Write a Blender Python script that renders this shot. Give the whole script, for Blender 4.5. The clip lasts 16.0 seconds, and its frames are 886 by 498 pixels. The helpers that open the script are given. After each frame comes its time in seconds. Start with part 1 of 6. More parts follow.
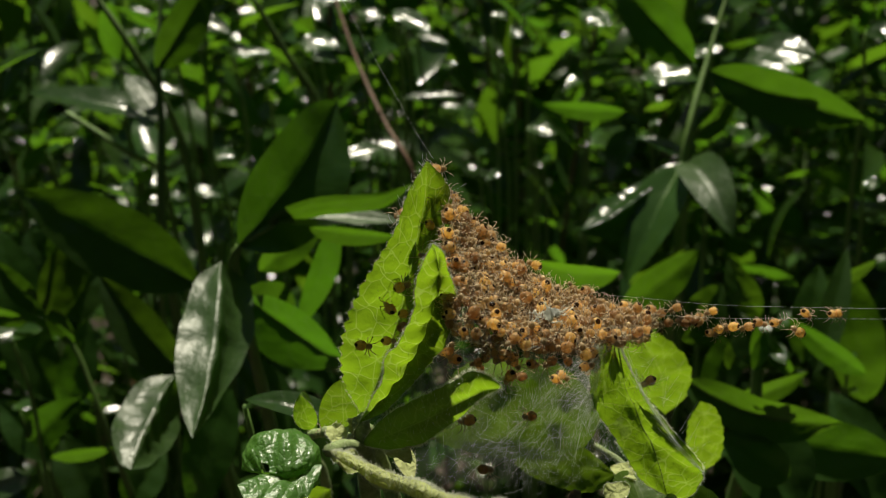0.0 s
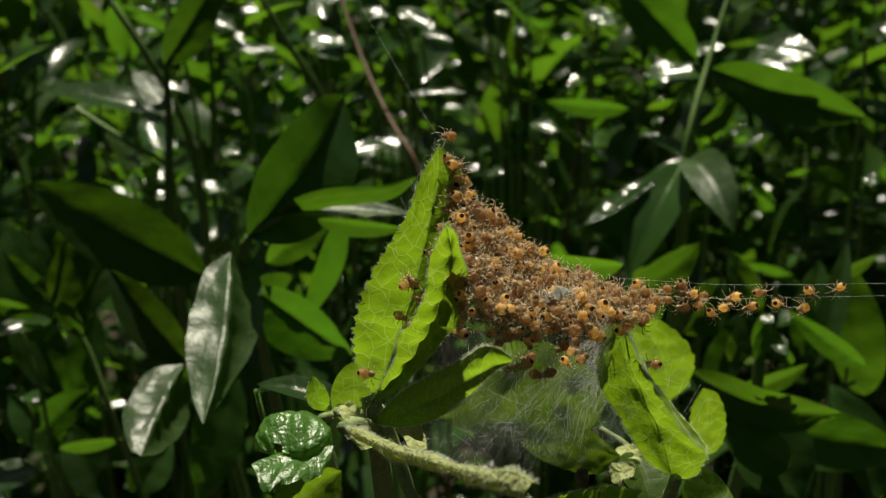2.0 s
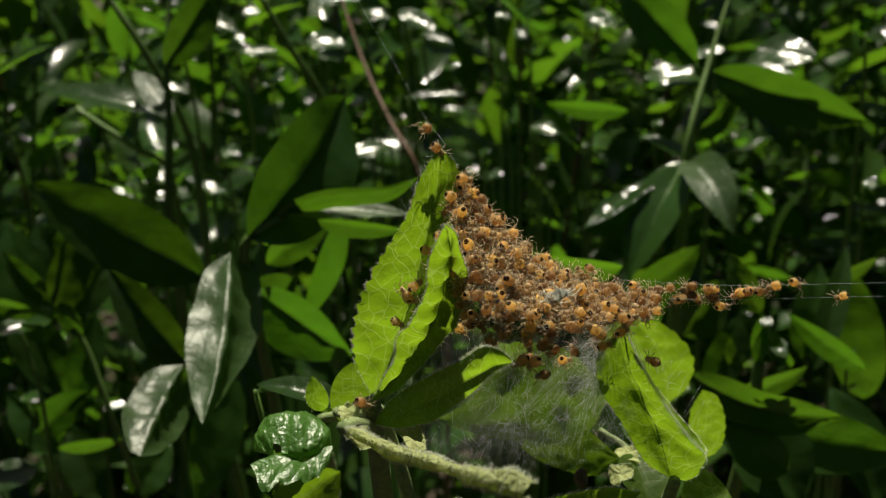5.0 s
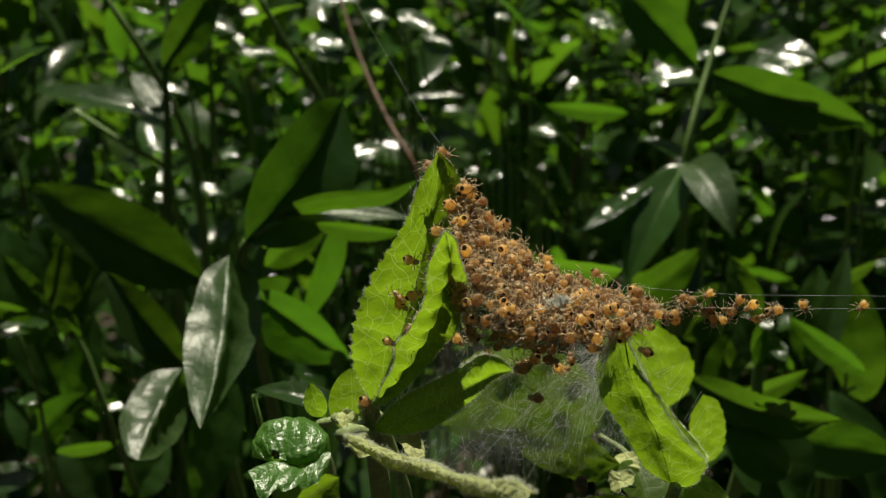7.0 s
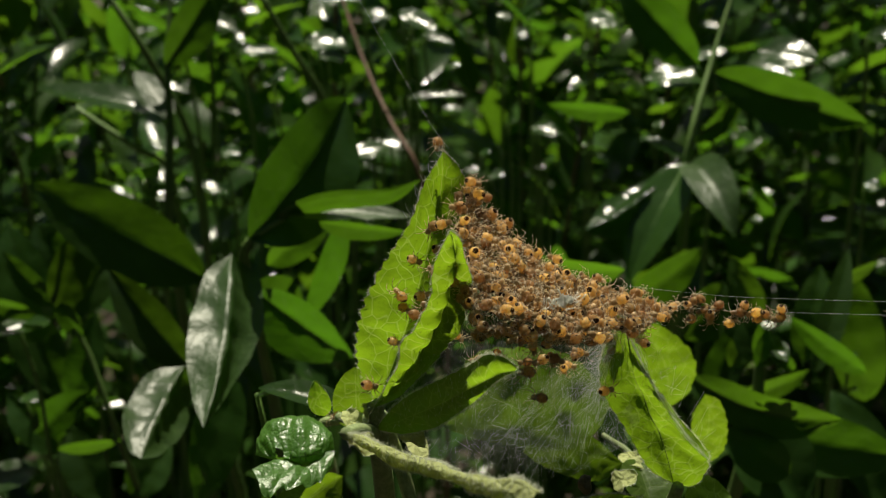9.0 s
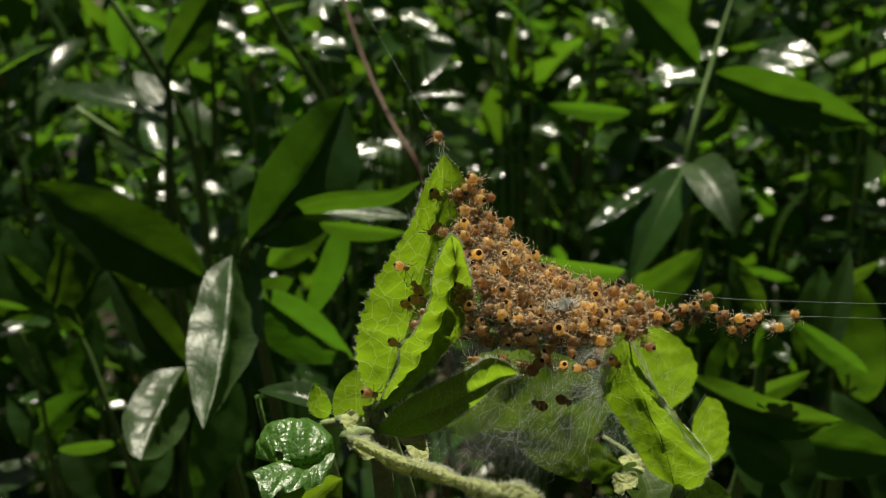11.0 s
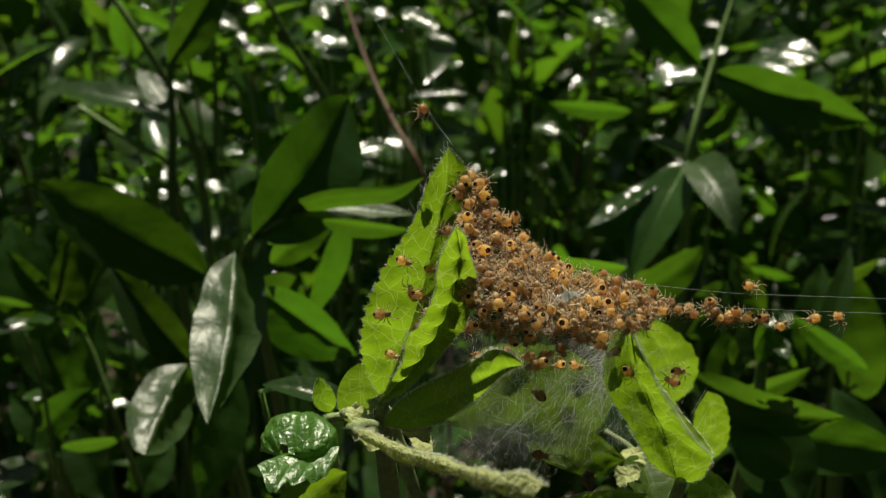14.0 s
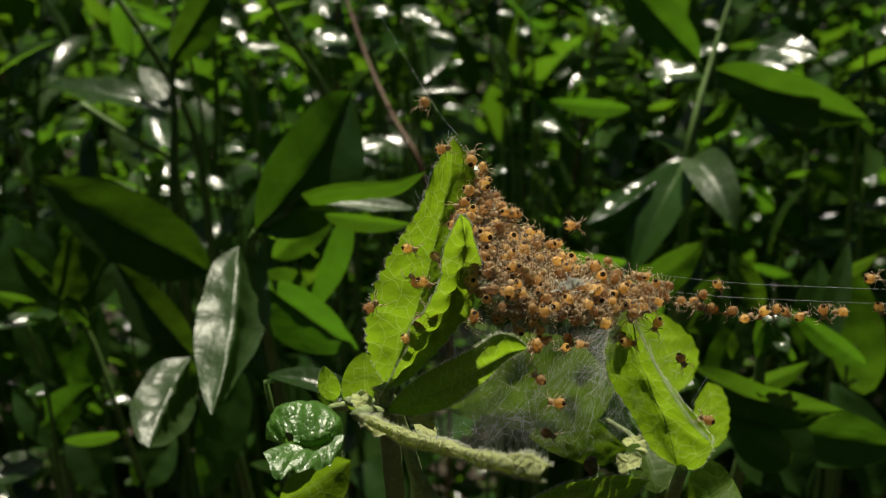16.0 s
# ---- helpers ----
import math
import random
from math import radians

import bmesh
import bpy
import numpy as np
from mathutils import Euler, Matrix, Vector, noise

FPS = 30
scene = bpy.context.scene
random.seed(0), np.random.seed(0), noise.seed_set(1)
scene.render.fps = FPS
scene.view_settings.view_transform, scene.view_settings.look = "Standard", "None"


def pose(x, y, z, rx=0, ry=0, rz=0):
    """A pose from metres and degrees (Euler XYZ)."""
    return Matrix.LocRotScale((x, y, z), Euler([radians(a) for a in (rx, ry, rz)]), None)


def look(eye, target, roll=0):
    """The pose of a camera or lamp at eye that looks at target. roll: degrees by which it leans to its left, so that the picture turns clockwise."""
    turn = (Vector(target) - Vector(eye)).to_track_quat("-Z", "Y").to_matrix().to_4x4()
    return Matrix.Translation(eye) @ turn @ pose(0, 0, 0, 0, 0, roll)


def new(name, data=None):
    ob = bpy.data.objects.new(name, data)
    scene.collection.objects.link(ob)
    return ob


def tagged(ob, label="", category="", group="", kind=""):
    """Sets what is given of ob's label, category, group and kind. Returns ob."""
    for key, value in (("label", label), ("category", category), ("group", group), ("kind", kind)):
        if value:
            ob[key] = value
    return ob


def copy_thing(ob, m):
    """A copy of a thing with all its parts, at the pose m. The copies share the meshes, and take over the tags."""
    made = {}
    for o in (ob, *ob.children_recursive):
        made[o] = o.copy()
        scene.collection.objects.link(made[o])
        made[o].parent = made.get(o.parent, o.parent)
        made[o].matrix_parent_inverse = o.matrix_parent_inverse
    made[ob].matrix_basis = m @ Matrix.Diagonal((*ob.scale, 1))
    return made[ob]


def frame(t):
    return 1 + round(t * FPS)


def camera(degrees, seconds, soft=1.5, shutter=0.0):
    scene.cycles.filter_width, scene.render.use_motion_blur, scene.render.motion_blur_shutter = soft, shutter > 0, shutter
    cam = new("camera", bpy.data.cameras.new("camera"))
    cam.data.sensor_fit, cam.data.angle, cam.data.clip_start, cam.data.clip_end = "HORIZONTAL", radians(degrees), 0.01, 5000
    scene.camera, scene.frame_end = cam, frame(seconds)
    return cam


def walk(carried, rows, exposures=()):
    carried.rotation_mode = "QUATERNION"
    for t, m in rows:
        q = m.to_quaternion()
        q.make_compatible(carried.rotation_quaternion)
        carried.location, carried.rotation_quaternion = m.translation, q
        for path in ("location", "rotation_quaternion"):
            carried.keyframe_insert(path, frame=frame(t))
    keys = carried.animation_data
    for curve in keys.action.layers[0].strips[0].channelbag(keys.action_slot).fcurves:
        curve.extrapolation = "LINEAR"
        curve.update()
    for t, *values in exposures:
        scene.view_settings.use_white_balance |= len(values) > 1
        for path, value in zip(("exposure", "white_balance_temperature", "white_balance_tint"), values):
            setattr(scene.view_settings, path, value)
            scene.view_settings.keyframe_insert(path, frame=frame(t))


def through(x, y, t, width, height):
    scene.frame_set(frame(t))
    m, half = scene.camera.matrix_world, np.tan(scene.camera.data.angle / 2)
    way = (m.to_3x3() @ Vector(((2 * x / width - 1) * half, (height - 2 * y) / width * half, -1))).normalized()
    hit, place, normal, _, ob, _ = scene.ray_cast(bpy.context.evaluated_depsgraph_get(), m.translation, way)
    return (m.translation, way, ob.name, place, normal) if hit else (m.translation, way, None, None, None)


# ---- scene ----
cam = camera(44, 16.0, soft=0.8)
cam.data.dof.use_dof = True
cam.data.dof.focus_distance = 0.098
cam.data.dof.aperture_fstop = 54
walk(cam, [
    (0, pose(0.00127, 0.00248, 0.50069, 74.864, 0.371, -0.059)),
    (0.5, pose(0.00092, 0.00178, 0.50064, 74.823, 0.288, 0.019)),
    (1, pose(0.00058, 0.00135, 0.50037, 74.897, 0.217, -0.003)),
    (1.5, pose(0.00019, 0.00006, 0.49999, 74.931, 0.183, -0.040)),
    (2, pose(0.00024, -0.00043, 0.49965, 74.991, 0.219, -0.024)),
    (2.5, pose(0.00014, -0.00075, 0.49936, 75.086, 0.185, -0.028)),
    (3, pose(0.00003, -0.00031, 0.49950, 75.056, 0.117, -0.056)),
    (3.5, pose(0.00010, -0.00012, 0.49966, 75.061, 0.098, -0.058)),
    (4, pose(0.00034, -0.00053, 0.49939, 75.129, 0.031, 0.058)),
    (6.5, pose(0.00007, -0.00001, 0.49982, 75.079, 0.010, -0.053)),
    (7, pose(0.00022, 0.00031, 0.49986, 75.102, 0.000, -0.030)),
    (7.5, pose(0.00018, 0.00021, 0.49998, 75.042, -0.034, -0.002)),
    (8, pose(0.00004, 0.00025, 0.50021, 74.983, -0.038, 0.002)),
    (8.5, pose(-0.00011, 0.00013, 0.50019, 75.004, -0.072, -0.018)),
    (9, pose(-0.00025, -0.00000, 0.50004, 75.029, -0.162, -0.013)),
    (11.5, pose(-0.00016, 0.00078, 0.50047, 74.931, -0.125, 0.051)),
    (12, pose(0.00007, 0.00130, 0.50087, 74.861, -0.097, 0.082)),
    (12.5, pose(0.00005, 0.00151, 0.50085, 74.876, -0.091, 0.058)),
    (13, pose(0.00002, 0.00098, 0.50052, 74.958, -0.090, 0.074)),
    (13.5, pose(-0.00017, 0.00079, 0.50034, 74.967, -0.151, 0.094)),
    (14, pose(-0.00061, -0.00059, 0.49989, 75.013, -0.176, 0.019)),
    (14.5, pose(-0.00047, -0.00103, 0.49942, 75.059, -0.120, 0.027)),
    (15, pose(-0.00067, -0.00120, 0.49924, 75.079, -0.156, 0.008)),
    (15.5, pose(-0.00080, -0.00191, 0.49901, 75.101, -0.188, 0.013)),
    (16, pose(-0.00118, -0.00213, 0.49914, 75.057, -0.206, -0.070)),
], exposures=[(0, 0.53), (16, 0.53)])

# ---- light: high sun in front of the camera, blue sky ----
world = bpy.data.worlds.new("sky")
scene.world = world
world.use_nodes = True
wn = world.node_tree.nodes
sky = wn.new("ShaderNodeTexSky")
sky.sky_type, sky.sun_disc = "NISHITA", False
sky.air_density, sky.dust_density = 0.7, 0.8
sky.sun_elevation, sky.sun_rotation = radians(73), radians(-8)
wn["Background"].inputs["Strength"].default_value = 0.032
world.node_tree.links.new(sky.outputs["Color"], wn["Background"].inputs["Color"])
sun = new("sun", bpy.data.lights.new("sun", "SUN"))
sun.data.energy, sun.data.angle, sun.data.color = 5.0, radians(0.53), (1.0, 0.935, 0.73)
SUN = Vector((math.sin(radians(-8)) * math.cos(radians(73)), math.cos(radians(-8)) * math.cos(radians(73)), math.sin(radians(73))))
sun.matrix_world = look(SUN * 5, (0, 0, 0))


# ---- materials ----
def material(name):
    m = bpy.data.materials.new(name)
    m.use_nodes = True
    n = m.node_tree.nodes
    return m, n, m.node_tree.links, n["Principled BSDF"], n["Material Output"]


def node(n, links, kind, values=(), **props):
    made = n.new("ShaderNode" + kind)
    for key, value in props.items():
        setattr_plain(made, key, value)
    for key, value in values:
        if isinstance(value, bpy.types.NodeSocket):
            links.new(value, made.inputs[key])
        else:
            made.inputs[key].default_value = value
    return made


def setattr_plain(made, key, value):
    if key == "operation":
        made.operation = value
    elif key == "feature":
        made.feature = value
    elif key == "blend_type":
        made.blend_type = value
    elif key == "data_type":
        made.data_type = value


def ramp(n, links, fac, stops):
    r = n.new("ShaderNodeValToRGB")
    els = r.color_ramp.elements
    while len(els) < len(stops):
        els.new(0.5)
    for e, (at, c) in zip(els, stops):
        e.position, e.color = at, (*c, 1) if len(c) == 3 else c
    links.new(fac, r.inputs["Fac"])
    return r.outputs["Color"]


def mix(n, links, fac, a, b, how="MIX"):
    m = n.new("ShaderNodeMixRGB")
    m.blend_type = how
    for key, value in (("Fac", fac), ("Color1", a), ("Color2", b)):
        if isinstance(value, bpy.types.NodeSocket):
            links.new(value, m.inputs[key])
        else:
            m.inputs[key].default_value = value if key == "Fac" else (*value, 1)
    return m.outputs["Color"]


def leaf_material(name, top, through, vein, gloss, cell, ribs, amount, translucent, bump=0.3, spec=0.5, width=0.034, grain=1500.0, pucker=0.6, shift=0.004):
    """Thin leaf blade: reflects top, passes through; side ribs and a net of small veins of size 1/cell, puckered between them."""
    m, n, l, bsdf, out = material(name)
    uv = n.new("ShaderNodeUVMap").outputs["UV"]
    obj = n.new("ShaderNodeTexCoord").outputs["Object"]
    sep = node(n, l, "SeparateXYZ", [("Vector", uv)])
    v_abs = node(n, l, "Math", [(0, sep.outputs["Y"])], operation="ABSOLUTE").outputs[0]
    slope = node(n, l, "Math", [(0, v_abs), (1, 0.9)], operation="MULTIPLY").outputs[0]
    wob = node(n, l, "TexNoise", [("Vector", obj), ("Scale", 260.0), ("Detail", 2.0)]).outputs["Fac"]
    wob2 = node(n, l, "Math", [(0, wob), (1, 0.9)], operation="MULTIPLY").outputs[0]
    along = node(n, l, "Math", [(0, sep.outputs["X"]), (1, float(ribs))], operation="MULTIPLY").outputs[0]
    a1 = node(n, l, "Math", [(0, along), (1, slope)], operation="SUBTRACT").outputs[0]
    a2 = node(n, l, "Math", [(0, a1), (1, wob2)], operation="ADD").outputs[0]
    tri = node(n, l, "Math", [(0, a2), (1, 0.5)], operation="PINGPONG").outputs[0]
    rib = ramp(n, l, tri, [(0.0, (1, 1, 1)), (0.024, (0, 0, 0))])
    mid = ramp(n, l, v_abs, [(0.0, (1, 1, 1)), (0.028, (0, 0, 0))])
    warp = node(n, l, "TexNoise", [("Vector", obj), ("Scale", cell * 0.7)]).outputs["Color"]
    wp = node(n, l, "VectorMath", [(0, warp), (1, (0.6 / cell,) * 3)], operation="MULTIPLY").outputs[0]
    at = node(n, l, "VectorMath", [(0, obj), (1, wp)], operation="ADD").outputs[0]
    net = node(n, l, "TexVoronoi", [("Vector", at), ("Scale", float(cell))], feature="DISTANCE_TO_EDGE").outputs["Distance"]
    puff = node(n, l, "MapRange", [("Value", net), (1, 0.0), (2, 0.35), (3, 0.0), (4, pucker)]).outputs[0]
    net = ramp(n, l, net, [(0.0, (0.75, 0.75, 0.75)), (width, (0, 0, 0))])
    veins = mix(n, l, 1.0, mix(n, l, 1.0, rib, mid, "LIGHTEN"), net, "LIGHTEN")
    vfac = node(n, l, "Math", [(0, veins), (1, amount)], operation="MULTIPLY").outputs[0]
    faint = node(n, l, "Math", [(0, vfac), (1, 0.3)], operation="MULTIPLY").outputs[0]
    blotch = node(n, l, "TexNoise", [("Vector", obj), ("Scale", 130.0), ("Detail", 5.0), ("Roughness", 0.65)]).outputs["Fac"]
    rnd = n.new("ShaderNodeObjectInfo").outputs["Random"]
    isle = n.new("ShaderNodeNewGeometry").outputs["Random Per Island"]
    rnd = node(n, l, "Math", [(0, node(n, l, "Math", [(0, rnd), (1, isle)], operation="ADD").outputs[0])], operation="FRACT").outputs[0]
    hue = node(n, l, "Math", [(0, rnd), (1, 7.7)], operation="MULTIPLY").outputs[0]
    hue = node(n, l, "MapRange", [("Value", node(n, l, "Math", [(0, hue)], operation="FRACT").outputs[0]), (3, 0.5 - shift * 0.4), (4, 0.5 + shift)]).outputs[0]
    tone = node(n, l, "Math", [(0, blotch), (1, rnd)], operation="ADD").outputs[0]
    tone = node(n, l, "MapRange", [("Value", tone), (1, 0.4), (2, 1.6), (3, 0.6), (4, 1.4)]).outputs[0]
    hsv_a = node(n, l, "HueSaturation", [("Hue", hue), ("Value", tone), ("Color", mix(n, l, faint, top, vein))]).outputs[0]
    hsv_b = node(n, l, "HueSaturation", [("Hue", hue), ("Value", tone), ("Color", mix(n, l, vfac, through, vein))]).outputs[0]
    l.new(hsv_a, bsdf.inputs["Base Color"])
    rough = node(n, l, "MapRange", [("Value", blotch), (1, 0.3), (2, 0.7), (3, gloss), (4, gloss + 0.12)]).outputs[0]
    l.new(rough, bsdf.inputs["Roughness"])
    bsdf.inputs["Specular IOR Level"].default_value = spec
    fine = node(n, l, "TexNoise", [("Vector", obj), ("Scale", grain), ("Detail", 3.0)]).outputs["Fac"]
    low = node(n, l, "Math", [(0, vfac), (1, 0.35)], operation="MULTIPLY").outputs[0]
    high = node(n, l, "Math", [(0, fine), (1, low)], operation="SUBTRACT").outputs[0]
    high = node(n, l, "Math", [(0, high), (1, puff)], operation="ADD").outputs[0]
    bp = node(n, l, "Bump", [("Height", high), ("Strength", bump), ("Distance", 0.0003)]).outputs[0]
    l.new(bp, bsdf.inputs["Normal"])
    tr = node(n, l, "BsdfTranslucent", [("Color", hsv_b), ("Normal", bp)])
    mx = node(n, l, "MixShader", [("Fac", translucent), (1, bsdf.outputs[0]), (2, tr.outputs[0])])
    l.new(mx.outputs[0], out.inputs["Surface"])
    return m


def plain_material(name, colours, scale, rough, bump=0.3, dist=0.0002, spec=0.5, through=0.0, stretch=(1, 1, 1)):
    """Two-tone grained surface; through passes some light."""
    m, n, l, bsdf, out = material(name)
    obj = n.new("ShaderNodeTexCoord").outputs["Object"]
    obj = node(n, l, "VectorMath", [(0, obj), (1, stretch)], operation="MULTIPLY").outputs[0]
    big = node(n, l, "TexNoise", [("Vector", obj), ("Scale", scale), ("Detail", 6.0), ("Roughness", 0.7)]).outputs["Fac"]
    col = ramp(n, l, big, [(0.3, colours[0]), (0.7, colours[1])])
    rnd = n.new("ShaderNodeObjectInfo").outputs["Random"]
    val = node(n, l, "MapRange", [("Value", rnd), (3, 0.75), (4, 1.25)]).outputs[0]
    col = node(n, l, "HueSaturation", [("Value", val), ("Color", col)]).outputs[0]
    l.new(col, bsdf.inputs["Base Color"])
    bsdf.inputs["Roughness"].default_value, bsdf.inputs["Specular IOR Level"].default_value = rough, spec
    fine = node(n, l, "TexNoise", [("Vector", obj), ("Scale", scale * 6), ("Detail", 4.0)]).outputs["Fac"]
    l.new(node(n, l, "Bump", [("Height", fine), ("Strength", bump), ("Distance", dist)]).outputs[0], bsdf.inputs["Normal"])
    if through:
        tr = node(n, l, "BsdfTranslucent", [("Color", col)])
        l.new(node(n, l, "MixShader", [("Fac", through), (1, bsdf.outputs[0]), (2, tr.outputs[0])]).outputs[0], out.inputs["Surface"])
    return m


def abdomen_material():
    """Amber globe with a dark patch towards the rear and a pale edge to it."""
    m, n, l, bsdf, out = material("spiderling_abdomen")
    obj = n.new("ShaderNodeTexCoord").outputs["Object"]
    grain = node(n, l, "TexNoise", [("Vector", obj), ("Scale", 4200.0), ("Detail", 4.0)])
    col = ramp(n, l, grain.outputs["Fac"], [(0.28, (0.72, 0.43, 0.15)), (0.7, (0.95, 0.74, 0.39))])
    mott = node(n, l, "TexNoise", [("Vector", obj), ("Scale", 1900.0), ("Detail", 3.0)]).outputs["Fac"]
    dark = node(n, l, "MapRange", [("Value", mott), (1, 0.52), (2, 0.66), (3, 0.0), (4, 0.5)]).outputs[0]
    col = mix(n, l, dark, col, (0.42, 0.17, 0.04))
    off = node(n, l, "VectorMath", [(0, obj), (1, (-0.00062, 0.0, 0.00030))], operation="DISTANCE").outputs["Value"]
    wob = node(n, l, "Math", [(0, grain.outputs["Fac"]), (1, 0.00022)], operation="MULTIPLY").outputs[0]
    off = node(n, l, "Math", [(0, off), (1, wob)], operation="ADD").outputs[0]
    patch = node(n, l, "MapRange", [("Value", off), (1, 0.00042), (2, 0.00050), (3, 1.0), (4, 0.0)]).outputs[0]
    rnd = n.new("ShaderNodeObjectInfo").outputs["Random"]
    some = node(n, l, "MapRange", [("Value", rnd), (1, 0.2), (2, 0.35), (3, 0.35), (4, 1.0)]).outputs[0]
    patch = node(n, l, "Math", [(0, patch), (1, some)], operation="MULTIPLY").outputs[0]
    col = mix(n, l, patch, col, (0.03, 0.015, 0.008))
    val = node(n, l, "MapRange", [("Value", rnd), (3, 0.62), (4, 1.3)]).outputs[0]
    hue = node(n, l, "MapRange", [("Value", node(n, l, "Math", [(0, rnd), (1, 7.3)], operation="MULTIPLY").outputs[0]), (2, 7.3), (3, 0.485), (4, 0.515)]).outputs[0]
    col = node(n, l, "HueSaturation", [("Hue", hue), ("Value", val), ("Color", col)]).outputs[0]
    l.new(col, bsdf.inputs["Base Color"])
    bsdf.inputs["Roughness"].default_value = 0.28
    l.new(node(n, l, "Bump", [("Height", grain.outputs["Fac"]), ("Strength", 0.3), ("Distance", 0.00006)]).outputs[0], bsdf.inputs["Normal"])
    tr = node(n, l, "BsdfTranslucent", [("Color", col)])
    l.new(node(n, l, "MixShader", [("Fac", 0.75), (1, bsdf.outputs[0]), (2, tr.outputs[0])]).outputs[0], out.inputs["Surface"])
    return m


def leg_material():
    """Pale translucent leg with brown bands along it."""
    m, n, l, bsdf, out = material("spiderling_leg")
    uv = n.new("ShaderNodeUVMap").outputs["UV"]
    sep = node(n, l, "SeparateXYZ", [("Vector", uv)])
    band = node(n, l, "Math", [(0, node(n, l, "Math", [(0, sep.outputs["X"]), (1, 3.0)], operation="MULTIPLY").outputs[0]), (1, 0.5)], operation="PINGPONG").outputs[0]
    col = ramp(n, l, band, [(0.1, (0.22, 0.15, 0.09)), (0.22, (0.78, 0.68, 0.52))])
    l.new(col, bsdf.inputs["Base Color"])
    bsdf.inputs["Roughness"].default_value = 0.35
    tr = node(n, l, "BsdfTranslucent", [("Color", col)])
    l.new(node(n, l, "MixShader", [("Fac", 0.68), (1, bsdf.outputs[0]), (2, tr.outputs[0])]).outputs[0], out.inputs["Surface"])
    return m


def silk_material(name, cover, fibre=False):
    m, n, l, bsdf, out = material(name)
    bsdf.inputs["Base Color"].default_value = (0.82, 0.85, 0.83, 1)
    bsdf.inputs["Roughness"].default_value = 0.3
    tr = node(n, l, "BsdfTranslucent", [("Color", (0.8, 0.85, 0.82, 1))])
    body = node(n, l, "MixShader", [("Fac", 0.4), (1, bsdf.outputs[0]), (2, tr.outputs[0])]).outputs[0]
    if fibre:
        obj = n.new("ShaderNodeTexCoord").outputs["Object"]
        warp = node(n, l, "TexNoise", [("Vector", obj), ("Scale", 300.0), ("Detail", 3.0)]).outputs["Color"]
        wv = node(n, l, "VectorMath", [(0, warp), (1, (0.004,) * 3)], operation="MULTIPLY").outputs[0]
        at = node(n, l, "VectorMath", [(0, obj), (1, wv)], operation="ADD").outputs[0]
        a = node(n, l, "TexNoise", [("Vector", node(n, l, "VectorMath", [(0, at), (1, (2600, 500, 500))], operation="MULTIPLY").outputs[0]), ("Scale", 1.0), ("Detail", 5.0), ("Roughness", 0.7)]).outputs["Fac"]
        b = node(n, l, "TexNoise", [("Vector", obj), ("Scale", 160.0), ("Detail", 4.0)]).outputs["Fac"]
        prod = node(n, l, "Math", [(0, a), (1, b)], operation="MULTIPLY").outputs[0]
        fac = node(n, l, "MapRange", [("Value", prod), (1, 0.16), (2, 0.42), (3, 0.0), (4, cover)]).outputs[0]
    else:
        fac = cover
    clear = node(n, l, "BsdfTransparent")
    mx = node(n, l, "MixShader", [("Fac", fac), (1, clear.outputs[0]), (2, body)])
    l.new(mx.outputs[0], out.inputs["Surface"])
    return m


NEAR_LEAF = leaf_material("downy_leaf", (0.07, 0.13, 0.02), (0.25, 0.42, 0.012), (0.56, 0.72, 0.2), 0.45, 560, 7, 0.42, 0.55, 0.22, 0.3, 0.042, 1500.0, 0.3)
# darker, less translucent copy of the downy leaf: shade inside the web as colour
SHADED_LEAF = leaf_material("shaded_downy_leaf", (0.06, 0.12, 0.016), (0.165, 0.29, 0.01), (0.4, 0.5, 0.15), 0.5, 560, 7, 0.3, 0.4, 0.15, 0.25, 0.042, 1500.0, 0.2)
DOWNY_LEAF = leaf_material("woolly_leaf", (0.42, 0.46, 0.2), (0.5, 0.56, 0.16), (0.6, 0.66, 0.4), 0.6, 900, 9, 0.15, 0.45, 0.9, 0.3, 0.05, 2200.0, 0.8)
GLOSSY_LEAF = leaf_material("young_glossy_leaf", (0.06, 0.14, 0.025), (0.2, 0.42, 0.03), (0.14, 0.25, 0.06), 0.25, 600, 7, 0.5, 0.35, 0.5, 1.0, 0.05, 2600.0, 0.35)
BACK_LEAF = leaf_material("shrub_leaf", (0.026, 0.058, 0.012), (0.1, 0.23, 0.007), (0.13, 0.2, 0.05), 0.15, 300, 9, 0.3, 0.42, 0.22, 0.42, 0.04, 900.0, 0.3, 0.014)
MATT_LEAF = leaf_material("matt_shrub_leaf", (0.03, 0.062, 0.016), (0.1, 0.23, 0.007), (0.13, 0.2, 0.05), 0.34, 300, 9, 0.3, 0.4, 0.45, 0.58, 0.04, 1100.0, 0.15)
STEM = plain_material("green_stem", ((0.06, 0.12, 0.02), (0.11, 0.19, 0.04)), 500, 0.55, stretch=(1, 1, 0.2))
TWIG = plain_material("brown_twig", ((0.09, 0.045, 0.028), (0.2, 0.11, 0.07)), 400, 0.6, stretch=(1, 1, 0.2))
HAIR = plain_material("leaf_down", ((0.6, 0.64, 0.5), (0.8, 0.82, 0.7)), 900, 0.4, through=0.4)
DOWNY_STEM = plain_material("downy_stem", ((0.13, 0.19, 0.06), (0.30, 0.36, 0.17)), 1400, 0.7, bump=0.8, dist=0.0003)
TUFT = plain_material("matted_silk", ((0.7, 0.7, 0.64), (0.9, 0.9, 0.86)), 2400, 0.7, bump=0.8, dist=0.0002, through=0.3)
DRY = plain_material("dry_husk", ((0.08, 0.05, 0.03), (0.26, 0.18, 0.11)), 1200, 0.8)
